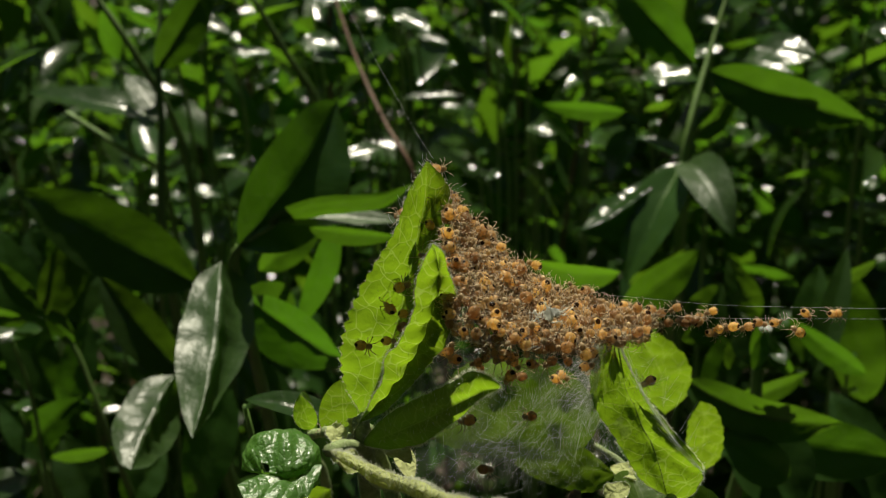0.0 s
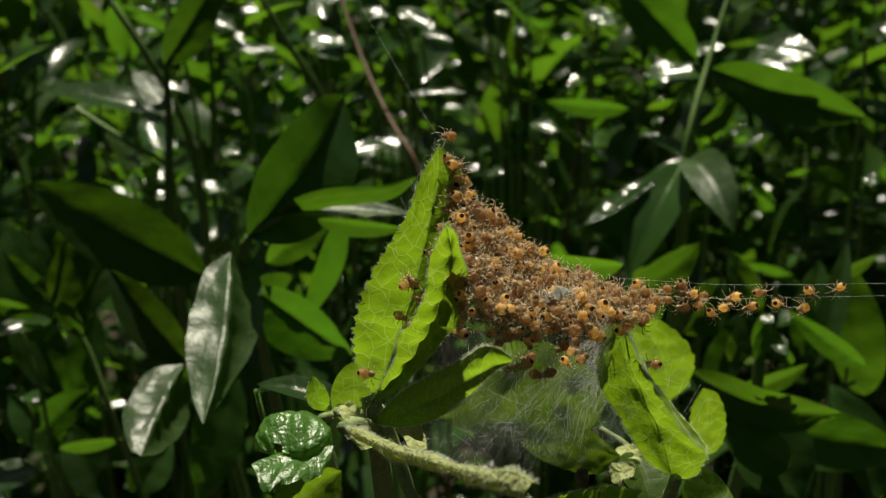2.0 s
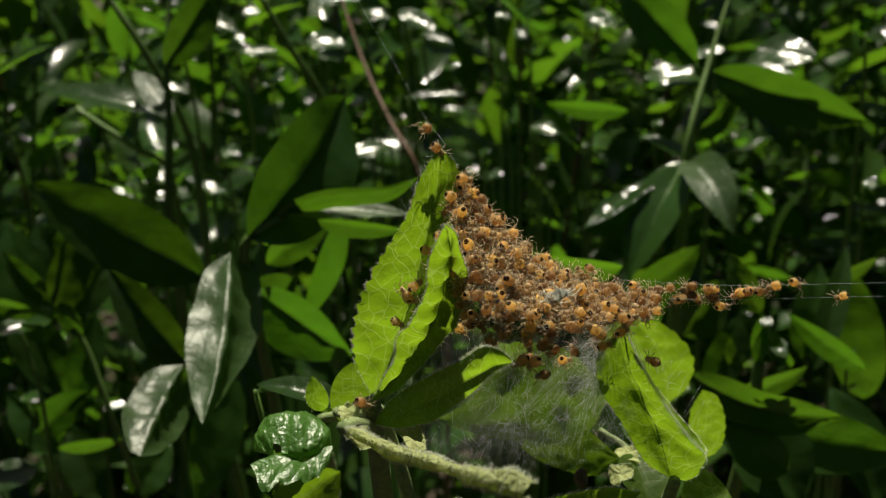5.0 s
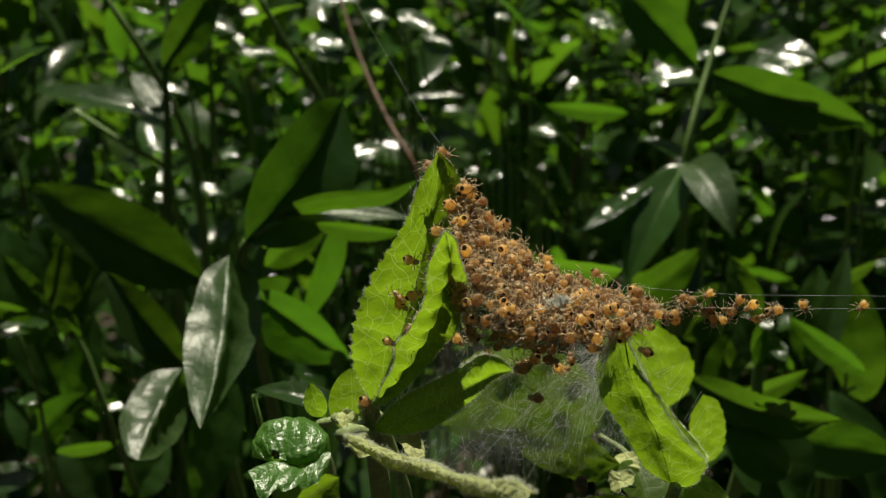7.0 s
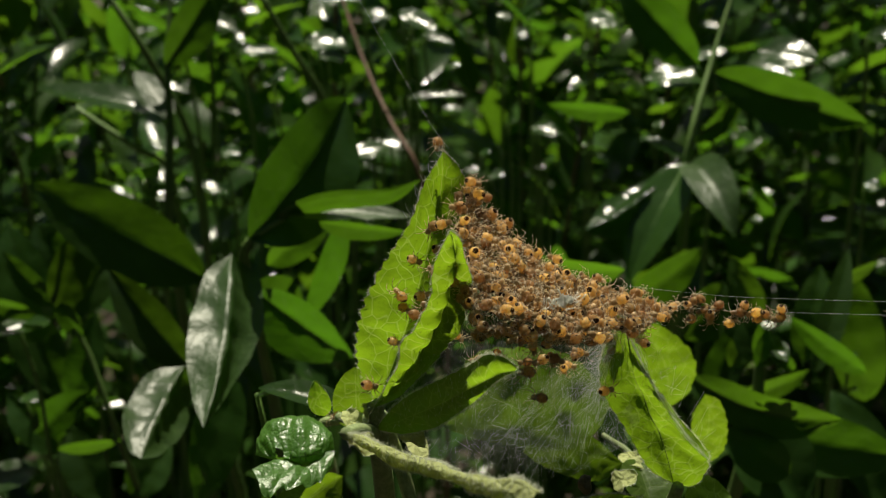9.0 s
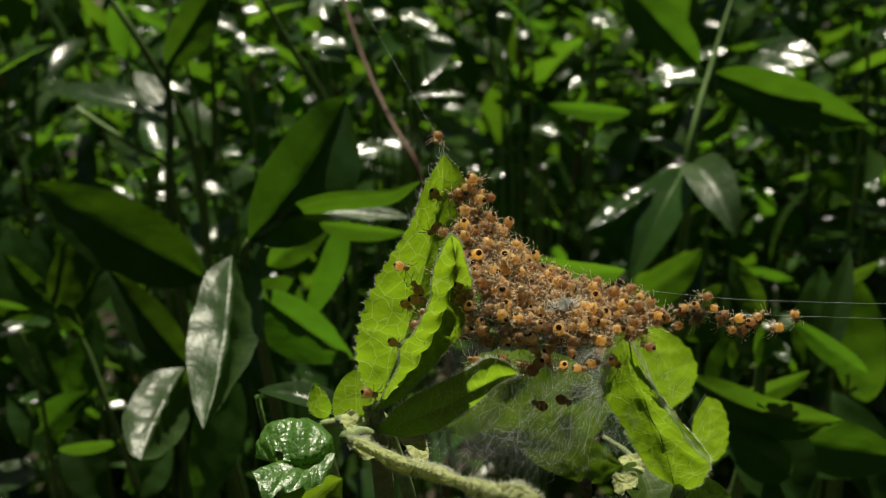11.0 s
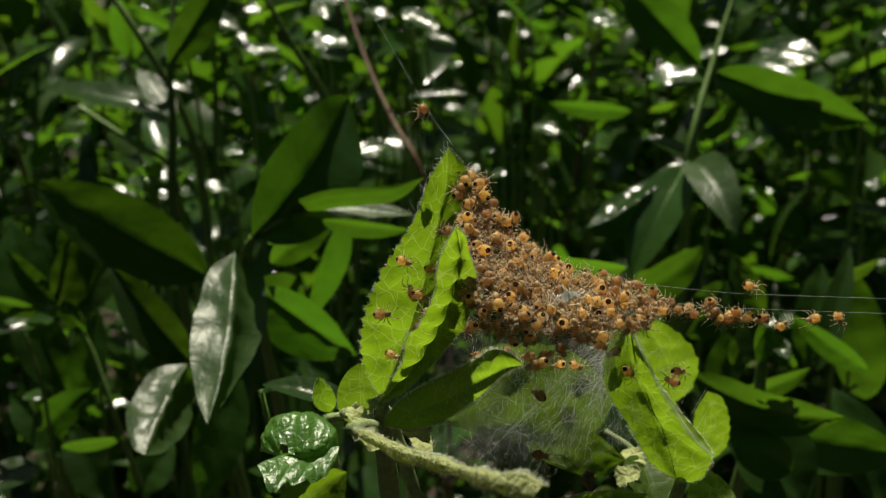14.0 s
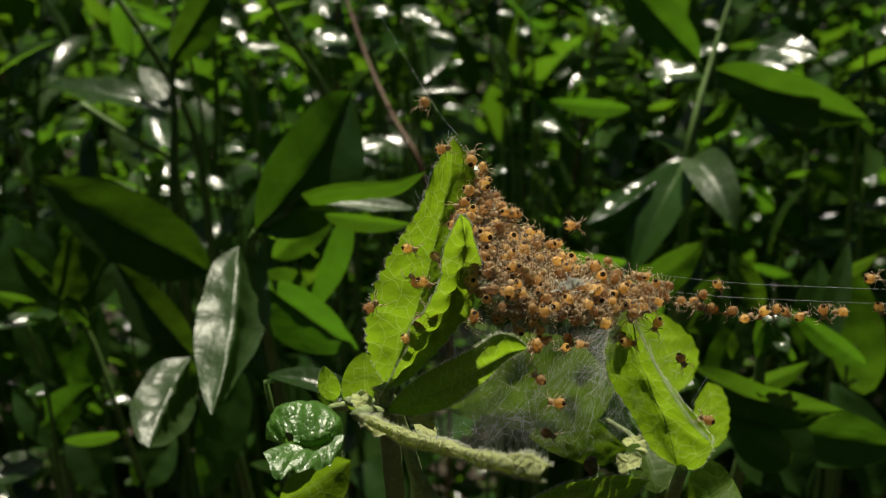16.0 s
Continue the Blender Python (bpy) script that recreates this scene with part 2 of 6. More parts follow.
SOIL = plain_material("soil", ((0.018, 0.013, 0.009), (0.06, 0.042, 0.028)), 60, 0.95, bump=1.0, dist=0.004)
ABDOMEN, LEG = abdomen_material(), leg_material()
FUZZ = plain_material("spiderling_down", ((0.55, 0.42, 0.26), (0.8, 0.68, 0.5)), 3000, 0.4, through=0.5)
CROWD = plain_material("crowd_abdomen", ((0.5, 0.3, 0.12), (0.92, 0.7, 0.36)), 900, 0.5, through=0.7)
THORAX = plain_material("spiderling_thorax", ((0.42, 0.29, 0.15), (0.74, 0.58, 0.36)), 3000, 0.3, through=0.45)
SILK, SILK_SHEET = silk_material("silk", 0.7), silk_material("silk_sheet", 0.06, True)


# ---- mesh helpers ----
def mesh_object(name, bm, mat, parent=None, label="", smooth=True):
    me = bpy.data.meshes.new(name)
    bm.to_mesh(me)
    bm.free()
    if smooth:
        me.polygons.foreach_set("use_smooth", [True] * len(me.polygons))
    me.materials.append(mat)
    ob = new(name, me)
    if parent:
        ob.parent = parent
    if label:
        ob["label"] = label
    return ob


def part(name, bm, mat, parent, label=""):
    return mesh_object(name, bm, mat, parent, label)


def tube(bm, pts, radii, sides=6, uv=None, cap=True):
    """A tapered tube along pts."""
    pts = [Vector(p) for p in pts]
    rings = []
    ref = Vector((0.31, 0.22, 0.92))
    for i, p in enumerate(pts):
        d = (pts[min(i + 1, len(pts) - 1)] - pts[max(i - 1, 0)]).normalized()
        if abs(d.dot(ref)) > 0.95:
            ref = Vector((0.9, -0.3, 0.1))
        a = d.cross(ref).normalized()
        b = d.cross(a)
        r = radii[i] if isinstance(radii, (list, tuple)) else radii
        rings.append([bm.verts.new(p + (a * math.cos(k * math.tau / sides) + b * math.sin(k * math.tau / sides)) * r) for k in range(sides)])
    n = len(pts) - 1
    for i in range(n):
        for k in range(sides):
            f = bm.faces.new((rings[i][k], rings[i][(k + 1) % sides], rings[i + 1][(k + 1) % sides], rings[i + 1][k]))
            if uv:
                for lp, u in zip(f.loops, (i, i, i + 1, i + 1)):
                    lp[uv].uv = (u / n, 0)
    if cap:
        bm.faces.new(rings[0][::-1])
        bm.faces.new(rings[-1])


def bow(points, steps):
    """A smooth line through a few points (Hermite)."""
    p = [Vector(q) for q in points]
    p = [p[0] * 2 - p[1]] + p + [p[-1] * 2 - p[-2]]
    out = []
    for i in range(1, len(p) - 2):
        for k in range(steps):
            t = k / steps
            a, b, c, d = p[i - 1], p[i], p[i + 1], p[i + 2]
            far = (c - b).length
            g, h = (c - a) / 2, (d - b) / 2
            g, h = g * min(1, far / max(g.length, 1e-9)), h * min(1, far / max(h.length, 1e-9))
            out.append(b * (2 * t ** 3 - 3 * t * t + 1) + g * (t ** 3 - 2 * t * t + t) + c * (3 * t * t - 2 * t ** 3) + h * (t ** 3 - t * t))
    out.append(p[-2])
    return out


def blade(L, W, fold=(15, 15), bend=25, peak=0.42, point=0.9, teeth=0, serr=0.0, wave=0.0, cup=0.0, twist=0, side=0.0, peak2=None, nu=22, nv=5, seed=0, holes=()):
    """Points of a leaf blade from (0,0,0) to (L,0,0), facing +z: rows of a grid, with u, v. bend: degrees over which it arches;
    fold: degrees by which each half is raised; wave: rippled margin; twist: degrees from base to tip; side: sideways bow of the midrib; peak2: where
    the half with v < 0 is widest."""
    rng = random.Random(seed)
    ph = [rng.uniform(0, 6.28) for _ in range(4)]
    q = point
    p = peak * q / (1 - peak)
    top = peak ** p * (1 - peak) ** q
    p2 = (peak2 or peak) * q / (1 - (peak2 or peak))
    top2 = (peak2 or peak) ** p2 * (1 - (peak2 or peak)) ** q
    x = z = 0.0
    line = [(0.0, 0.0)]
    for i in range(nu):
        th = radians(bend) * (0.5 - (i + 0.5) / nu)
        x, z = x + math.cos(th), z + math.sin(th)
        line.append((x, z))
    k = L / math.hypot(x, z)
    tip = math.atan2(z, x)
    rows = []
    for i, (px, pz) in enumerate(line):
        s = i / nu
        w = 0.5 * W * (min(max(s, 0.003), 0.997) ** p) * ((1 - min(max(s, 0.003), 0.997)) ** q) / top
        cx = (px * math.cos(tip) + pz * math.sin(tip)) * k
        cz = (pz * math.cos(tip) - px * math.sin(tip)) * k
        th = radians(bend) * (0.5 - s) - tip
        nx, nz = -math.sin(th), math.cos(th)
        row = []
        for j in range(-nv, nv + 1):
            v = j / nv
            fo = radians(fold[0] if v < 0 else fold[1])
            ww = w if v >= 0 else 0.5 * W * (min(max(s, 0.003), 0.997) ** p2) * ((1 - min(max(s, 0.003), 0.997)) ** q) / top2
            if teeth and abs(j) == nv:
                ww *= 1 + serr * ((s * teeth) % 1.0 - 0.5)
            y = ww * v * math.cos(fo)
            up = ww * abs(v) * math.sin(fo) + cup * w * v * v
            up += wave * W * v * v * math.sin(s * 11 + ph[0] + (1.5 if v > 0 else 0)) + 0.3 * wave * W * abs(v) * math.sin(s * 23 + ph[1])
            up += 0.022 * W * noise.noise((s * L / W * 3.2 + ph[2], v * 1.7, ph[3])) + 0.008 * W * noise.noise((s * L / W * 9 + ph[3], v * 5, ph[2]))
            tw = radians(twist) * (s - 0.3)
            y, up = y * math.cos(tw) - up * math.sin(tw), y * math.sin(tw) + up * math.cos(tw)
            row.append((Vector((cx + nx * up, y + side * L * 4 * s * (1 - s), cz + nz * up)), s, v))
        rows.append(row)
    return rows


def blade_mesh(bm, rows, m=None, holes=()):
    uv = bm.loops.layers.uv.verify()
    vs = [[bm.verts.new(m @ p if m else p) for p, _, _ in row] for row in rows]
    for i in range(len(rows) - 1):
        for j in range(len(rows[0]) - 1):
            c = rows[i][j]
            if any(math.hypot((c[1] - hu), (c[2] - hv) * 0.4) < hr for hu, hv, hr in holes):
                continue
            f = bm.faces.new((vs[i][j], vs[i + 1][j], vs[i + 1][j + 1], vs[i][j + 1]))
            for lp, (a, b) in zip(f.loops, ((i, j), (i + 1, j), (i + 1, j + 1), (i, j + 1))):
                lp[uv].uv = rows[a][b][1:]


def between(base, tip, face):
    """The pose whose x runs from base to tip and whose z is as near to face as can be, and the distance."""
    b, x = Vector(base), Vector(tip) - Vector(base)
    L = x.length
    x.normalize()
    z = Vector(face)
    z = (z - x * z.dot(x)).normalized()
    y = z.cross(x)
    return Matrix(((x[0], y[0], z[0], b[0]), (x[1], y[1], z[1], b[1]), (x[2], y[2], z[2], b[2]), (0, 0, 0, 1))), L


def finish_leaf(ob, rows, L, seed, hairs=0, hair_len=0.00034, rib=0.0, edge=0.8):
    """The midrib of a leaf and, where it is downy, hairs along its margin."""
    mid = len(rows[0]) // 2
    if rib:
        bm = bmesh.new()
        pts = [r[mid][0] + Vector((0, 0, -rib * 0.5)) for r in rows[: -2]]
        tube(bm, pts, [rib * (1 - 0.8 * i / len(pts)) for i in range(len(pts))], 5)
        part("midrib", bm, STEM, ob)
    if hairs:
        rng = random.Random(seed * 7 + hairs)
        bm = bmesh.new()
        for _ in range(hairs):
            i = rng.randrange(1, len(rows) - 1)
            side = rng.choice((0, -1))
            rim = rng.random() < edge
            f = rng.random()
            if rim:
                p = rows[i][side][0].lerp(rows[i + 1][side][0], f)
                out = (rows[i][side][0] - rows[i][mid][0]).normalized()
            else:
                j = rng.randrange(len(rows[0]))
                p = rows[i][j][0].lerp(rows[i + 1][j][0], f)
                out = Vector((0, 0, rng.choice((-1, 1))))
            d = (out + Vector((rng.gauss(0, 0.45), rng.gauss(0, 0.45), rng.gauss(0, 0.45)))).normalized() * hair_len * rng.uniform(0.4, 1.3)
            tube(bm, [p, p + d * 0.6 + Vector((0, 0, 0.00006)), p + d], [0.000015, 0.000012, 0.000004], 3, cap=False)
        part("down", bm, HAIR, ob, "short pale hairs on the leaf margin")


def leaf(parent, base, tip, face, W, mat=None, label="", hairs=0, hair_len=0.00034, rib=0.0, edge=0.8, **shape):
    """A leaf blade as a part of a plant, with its midrib and, where it is downy, hairs along its margin."""
    m, L = between(base, tip, face)
    rows = blade(L, W, **shape)
    bm = bmesh.new()
    blade_mesh(bm, rows, None, shape.get("holes", ()))
    ob = part("leaf", bm, mat or BACK_LEAF, parent, label)
    ob.matrix_basis = m
    finish_leaf(ob, rows, L, shape.get("seed", 0), hairs, hair_len, rib, edge)
    return ob


def resample(points, n):
    """n + 1 places at even steps along a smooth line through a few points."""
    line = bow(points, 12)
    run = [0.0]
    for a, b in zip(line, line[1:]):
        run.append(run[-1] + (b - a).length)
    out, k = [], 0
    for i in range(n + 1):
        d = run[-1] * i / n
        while k < len(run) - 2 and run[k + 1] < d:
            k += 1
        out.append(line[k].lerp(line[k + 1], (d - run[k]) / max(run[k + 1] - run[k], 1e-9)))
    return out


def loft_leaf(parent, left, mid, right, mat, label="", nu=50, nv=7, bulge=(0.08, 0.08), roll=(0.0, 0.0), teeth=0, serr=0.0, wave=0.0, ribs=7, quilt=0.0, seed=0, holes=(), **finish):
    """A leaf spanned between its midrib and its two margins, each a smooth line from base to tip. bulge: how far each half arches out;
    roll: how far each margin curls back; wave: rippled margin; quilt: cushions between the side ribs; lengths are shares of the half's width."""
    rng = random.Random(seed)
    ph = [rng.uniform(0, 6.28) for _ in range(4)]
    base = Vector(mid[0])
    lines = [resample(c, nu) for c in (left, mid, right)]
    rows = []
    for i in range(nu + 1):
        s = i / nu
        l, m, r = (c[i] - base for c in lines)
        along = (lines[1][min(i + 1, nu)] - lines[1][max(i - 1, 0)]).normalized()
        row = []
        for j in range(-nv, nv + 1):
            v = j / nv
            edge, k = (l, 0) if v < 0 else (r, 1)
            way = edge - m
            w = way.length
            up = along.cross(way) if v < 0 else way.cross(along)
            up = up.normalized() if up.length > 1e-12 else Vector((0, -1, 0))
            a = abs(v)
            p = m + way * (a - 0.35 * roll[k] * max(a - 0.7, 0))
            h = bulge[k] * math.sin(math.pi * a) - 2.2 * roll[k] * max(a - 0.7, 0) ** 2 * 3
            h += wave * a * a * (math.sin(s * 13 + ph[k]) + 0.5 * math.sin(s * 29 + ph[2 + k]))
            h += quilt * a * (1 - a) * 4 * (abs(math.sin((s * ribs - 0.45 * a) * math.pi)) - 0.5)
            h += 0.075 * noise.noise((s * 9 + ph[0], v * 2.3, ph[1])) + 0.03 * noise.noise((s * 27, v * 7, ph[2]))
            if teeth and abs(j) == nv:
                p = p + way * serr * ((s * teeth) % 1.0 - 0.5) * min(1, 6 * s * (1 - s) + 0.2)
            row.append((p + up * w * h, s, v))
        rows.append(row)
    bm = bmesh.new()
    blade_mesh(bm, rows, None, holes)
    ob = part("leaf", bm, mat, parent, label)
    ob.location = base
    finish_leaf(ob, rows, (base - Vector(mid[-1])).length, seed, **finish)
    return ob


def stem(parent, points, r0, r1, mat=None, steps=6, sides=7, name="stem", label=""):
    pts = bow(points, steps)
    bm = bmesh.new()
    n = len(pts) - 1
    tube(bm, pts, [r0 + (r1 - r0) * i / n + 0.06 * r0 * math.sin(i * 2.1) for i in range(n + 1)], sides)
    return part(name, bm, mat or STEM, parent, label)


def plant(name, base, label, category="plant", group=""):
    e = new(name)
    e.empty_display_size = 0.01
    tagged(e, label, category, group)
    return e


# ---- ground ----
bm = bmesh.new()
G = 70
gv = []
for i in range(G + 1):
    for j in range(G + 1):
        gx, gy = ((i / G * 2 - 1) ** 3) * 60, ((j / G * 2 - 1) ** 3) * 60 + 0.4
        gv.append(bm.verts.new((gx, gy, 0.012 * noise.noise((gx * 9, gy * 9, 0.3)) + 0.004 * noise.noise((gx * 40, gy * 40, 1)))))
for i in range(G):
    for j in range(G):
        bm.faces.new((gv[i * (G + 1) + j], gv[(i + 1) * (G + 1) + j], gv[(i + 1) * (G + 1) + j + 1], gv[i * (G + 1) + j + 1]))
ground = mesh_object("ground", bm, SOIL)
tagged(ground, "dark bare soil in the shade under the shrubs", "ground", kind="structure")


# ---- the nearer shrub sprigs ----
sprig = plant("shrub_sprig", None, "leafy shrub sprig with long pointed green leaves, some sunlit", "shrub", "shrub shoots")
stem(sprig, [(-0.02572, 0.17164, 0.45925), (-0.03081, 0.16877, 0.45625), (-0.03198, 0.16973, 0.45207), *[(-0.028, 0.185, 0.40), (-0.02, 0.20, 0.2), (-0.01, 0.21, -0.01)]], 0.0005, 0.0016)
leaf(sprig, (-0.03063, 0.16787, 0.45676), (-0.01709, 0.19260, 0.47583), (0.127, -0.924, -0.361), 0.0185, fold=(20, 16), bend=30, wave=0.02, rib=0.0003, seed=1)
loft_leaf(sprig, [(-0.02764, 0.17100, 0.45883), (-0.02377, 0.17000, 0.46222), (-0.01730, 0.16850, 0.46438), (-0.00927, 0.16750, 0.46498), (-0.00345, 0.16700, 0.46653)],
          [(-0.02764, 0.17100, 0.45883), (-0.02297, 0.17050, 0.46119), (-0.01653, 0.16930, 0.46276), (-0.00842, 0.16800, 0.46379), (-0.00345, 0.16700, 0.46653)],
          [(-0.02764, 0.17100, 0.45883), (-0.02222, 0.17140, 0.45987), (-0.01486, 0.17040, 0.46114), (-0.00758, 0.16880, 0.46262), (-0.00345, 0.16700, 0.46653)],
          BACK_LEAF, "", 34, 5, (0.08, 0.05), (0.0, 0.0), 0, 0.0, 0.03, 8, 0.02, 2)
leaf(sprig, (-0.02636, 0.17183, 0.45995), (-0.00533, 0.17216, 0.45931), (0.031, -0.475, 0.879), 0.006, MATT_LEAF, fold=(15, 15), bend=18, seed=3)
leaf(sprig, (-0.02024, 0.17342, 0.45817), (-0.00613, 0.17883, 0.45521), (0.0, -0.8, -0.5), 0.0045, fold=(20, 20), bend=14, seed=4)
leaf(sprig, (-0.03081, 0.16877, 0.45625), (-0.03011, 0.18203, 0.45162), (0.0, -0.6, 0.8), 0.004, fold=(20, 20), bend=14, seed=40)
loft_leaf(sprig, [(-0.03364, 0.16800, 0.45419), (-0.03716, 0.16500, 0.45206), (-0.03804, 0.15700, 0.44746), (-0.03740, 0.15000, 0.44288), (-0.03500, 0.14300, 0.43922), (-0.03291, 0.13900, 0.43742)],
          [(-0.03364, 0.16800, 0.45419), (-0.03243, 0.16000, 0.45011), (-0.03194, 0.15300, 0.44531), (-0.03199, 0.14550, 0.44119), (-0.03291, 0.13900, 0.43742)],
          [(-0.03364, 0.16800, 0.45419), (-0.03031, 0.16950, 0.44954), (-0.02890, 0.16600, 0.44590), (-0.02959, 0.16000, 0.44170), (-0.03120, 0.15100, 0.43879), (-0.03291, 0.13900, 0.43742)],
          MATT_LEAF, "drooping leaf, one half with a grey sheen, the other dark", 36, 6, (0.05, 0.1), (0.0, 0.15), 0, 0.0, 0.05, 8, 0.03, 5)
leaf(sprig, (-0.03185, 0.18004, 0.44413), (-0.01555, 0.17902, 0.43256), (0.2, -0.9, -0.25), 0.0125, fold=(12, 30), bend=22, rib=0.0003, seed=6)
leaf(sprig, (-0.03435, 0.18195, 0.44353), (-0.02782, 0.20470, 0.43184), (0.3, -0.7, 0.4), 0.010, fold=(12, 30), bend=22, seed=7)
leaf(sprig, (-0.01770, 0.18521, 0.45583), (-0.02598, 0.19479, 0.43347), (0.6, -0.75, 0.35), 0.0065, fold=(10, 10), bend=20, seed=8)
leaf(sprig, (-0.03285, 0.19759, 0.44399), (-0.02025, 0.20383, 0.45581), (0.126, -0.937, -0.326), 0.008, fold=(12, 16), bend=22, seed=129)

sprig = plant("shrub_sprig", None, "shaded shrub sprig with broad dark green leaves", "shrub", "shrub shoots")
stem(sprig, [(-0.04796, 0.21218, 0.43655), (-0.04721, 0.20244, 0.42327), (-0.045, 0.235, 0.36), (-0.04, 0.26, 0.15), (-0.04, 0.27, -0.01)], 0.0007, 0.0018)
leaf(sprig, (-0.04819, 0.21232, 0.43710), (-0.08459, 0.21913, 0.45485), (0.1, -0.92, 0.27), 0.0155, fold=(14, 5), bend=16, rib=0.0004, seed=11)
leaf(sprig, (-0.04928, 0.19934, 0.42329), (-0.06549, 0.20695, 0.44019), (0.235, -0.930, -0.284), 0.010, fold=(10, 24), bend=20, rib=0.0004, seed=12)
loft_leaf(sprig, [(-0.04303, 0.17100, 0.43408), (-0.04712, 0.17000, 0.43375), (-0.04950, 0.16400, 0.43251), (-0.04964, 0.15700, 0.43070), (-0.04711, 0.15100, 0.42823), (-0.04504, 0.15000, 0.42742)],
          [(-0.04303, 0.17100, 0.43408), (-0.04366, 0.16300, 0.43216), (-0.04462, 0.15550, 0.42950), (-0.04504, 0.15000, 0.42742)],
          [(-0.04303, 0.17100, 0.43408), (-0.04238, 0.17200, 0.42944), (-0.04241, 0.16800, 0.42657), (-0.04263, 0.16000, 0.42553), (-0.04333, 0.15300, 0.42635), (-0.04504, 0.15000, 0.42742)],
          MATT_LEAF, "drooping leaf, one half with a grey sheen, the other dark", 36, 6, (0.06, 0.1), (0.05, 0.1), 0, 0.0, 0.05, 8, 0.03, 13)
leaf(sprig, (-0.03720, 0.18727, 0.42463), (-0.04606, 0.18597, 0.40029), (-0.576, -0.778, 0.251), 0.013, fold=(4, 4), bend=14, seed=14)
leaf(sprig, (-0.08004, 0.20984, 0.40048), (-0.06629, 0.20853, 0.40337), (0.0, -0.8, -0.5), 0.0045, fold=(8, 8), bend=10, seed=15)
leaf(sprig, (-0.08548, 0.21747, 0.42137), (-0.09220, 0.22582, 0.44495), (0.313, -0.898, -0.310), 0.013, fold=(10, 16), bend=18, seed=16)
leaf(sprig, (-0.07827, 0.21174, 0.43095), (-0.07378, 0.21788, 0.44628), (0.281, -0.907, -0.313), 0.0085, fold=(10, 16), bend=18, seed=125)
leaf(sprig, (-0.07884, 0.21183, 0.43128), (-0.09017, 0.21656, 0.44126), (0.306, -0.900, -0.309), 0.0055, fold=(10, 16), bend=18, seed=126)
leaf(sprig, (-0.07792, 0.21197, 0.43184), (-0.07378, 0.21204, 0.42431), (0.286, -0.915, -0.286), 0.0045, fold=(10, 16), bend=18, seed=127)
leaf(sprig, (-0.08250, 0.21139, 0.42963), (-0.09363, 0.21404, 0.43178), (0.319, -0.900, -0.296), 0.0045, fold=(10, 16), bend=18, seed=128)
stem(sprig, [(-0.07873, 0.21278, 0.43097), (-0.07286, 0.21150, 0.42230), (-0.06769, 0.20919, 0.40585), (-0.06, 0.24, 0.33)], 0.0004, 0.0007)
leaf(sprig, (-0.08399, 0.20711, 0.39797), (-0.09204, 0.19789, 0.39639), (0.212, -0.332, 0.919), 0.008, fold=(10, 16), bend=18, seed=18)
leaf(sprig, (-0.08180, 0.21670, 0.42625), (-0.09227, 0.20903, 0.42562), (0.224, -0.389, 0.894), 0.005, fold=(10, 16), bend=18, seed=19)

sprig = plant("shrub_sprig", None, "upright shrub sprig with a pale sunlit small leaf", "shrub", "shrub shoots")
stem(sprig, [(-0.06200, 0.25787, 0.49547), (-0.06253, 0.25055, 0.47574), (-0.06239, 0.24926, 0.46310), (-0.06325, 0.24748, 0.43696), (-0.06, 0.28, 0.3), (-0.06, 0.3, -0.01)], 0.0005, 0.0016)
leaf(sprig, (-0.06253, 0.24961, 0.47609), (-0.05105, 0.25803, 0.49609), (0.182, -0.880, -0.438), 0.0105, fold=(14, 22), bend=24, rib=0.0004, seed=21)
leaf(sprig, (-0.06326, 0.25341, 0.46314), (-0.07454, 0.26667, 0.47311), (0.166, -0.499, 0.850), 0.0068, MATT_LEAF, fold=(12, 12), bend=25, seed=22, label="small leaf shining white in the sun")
leaf(sprig, (-0.06634, 0.26173, 0.46329), (-0.09963, 0.26933, 0.46846), (0.2, -0.5, 0.85), 0.0105, fold=(10, 18), bend=14, rib=0.0004, seed=23)
leaf(sprig, (-0.09909, 0.24170, 0.47353), (-0.08382, 0.23964, 0.48138), (-0.3, -0.4, 0.85), 0.007, fold=(25, 10), bend=14, seed=24)

sprig = plant("shrub_sprig", None, "tall shrub sprig, large dark leaves with sunlit edges", "shrub", "shrub shoots")
stem(sprig, [(0.07138, 0.27085, 0.49787), (0.06391, 0.26160, 0.47862), (0.05632, 0.24952, 0.45653), (0.05652, 0.25212, 0.42741), (0.055, 0.275, 0.3), (0.05, 0.29, -0.01)], 0.0004, 0.0017)
leaf(sprig, (0.05992, 0.26075, 0.47541), (0.04199, 0.27241, 0.49588), (-0.113, -0.891, -0.440), 0.0125, fold=(12, 22), bend=20, rib=0.0004, seed=31)
leaf(sprig, (0.06342, 0.25822, 0.47369), (0.09788, 0.25123, 0.46305), (0.2, -0.85, -0.3), 0.0125, fold=(26, 12), bend=30, rib=0.0004, seed=32)
leaf(sprig, (0.05873, 0.25233, 0.45935), (0.07300, 0.26356, 0.47047), (0.4, -0.85, -0.3), 0.009, fold=(10, 22), bend=18, seed=33)
leaf(sprig, (0.06280, 0.26197, 0.47224), (0.04820, 0.26644, 0.47150), (-0.202, -0.509, 0.837), 0.0105, fold=(8, 8), bend=20, wave=0.03, seed=34, label="leaf shining white in the sun")
leaf(sprig, (0.07486, 0.26369, 0.47872), (0.08598, 0.25377, 0.47645), (-0.277, -0.494, 0.824), 0.011, fold=(8, 8), bend=16, wave=0.03, seed=35, label="leaf shining white in the sun")
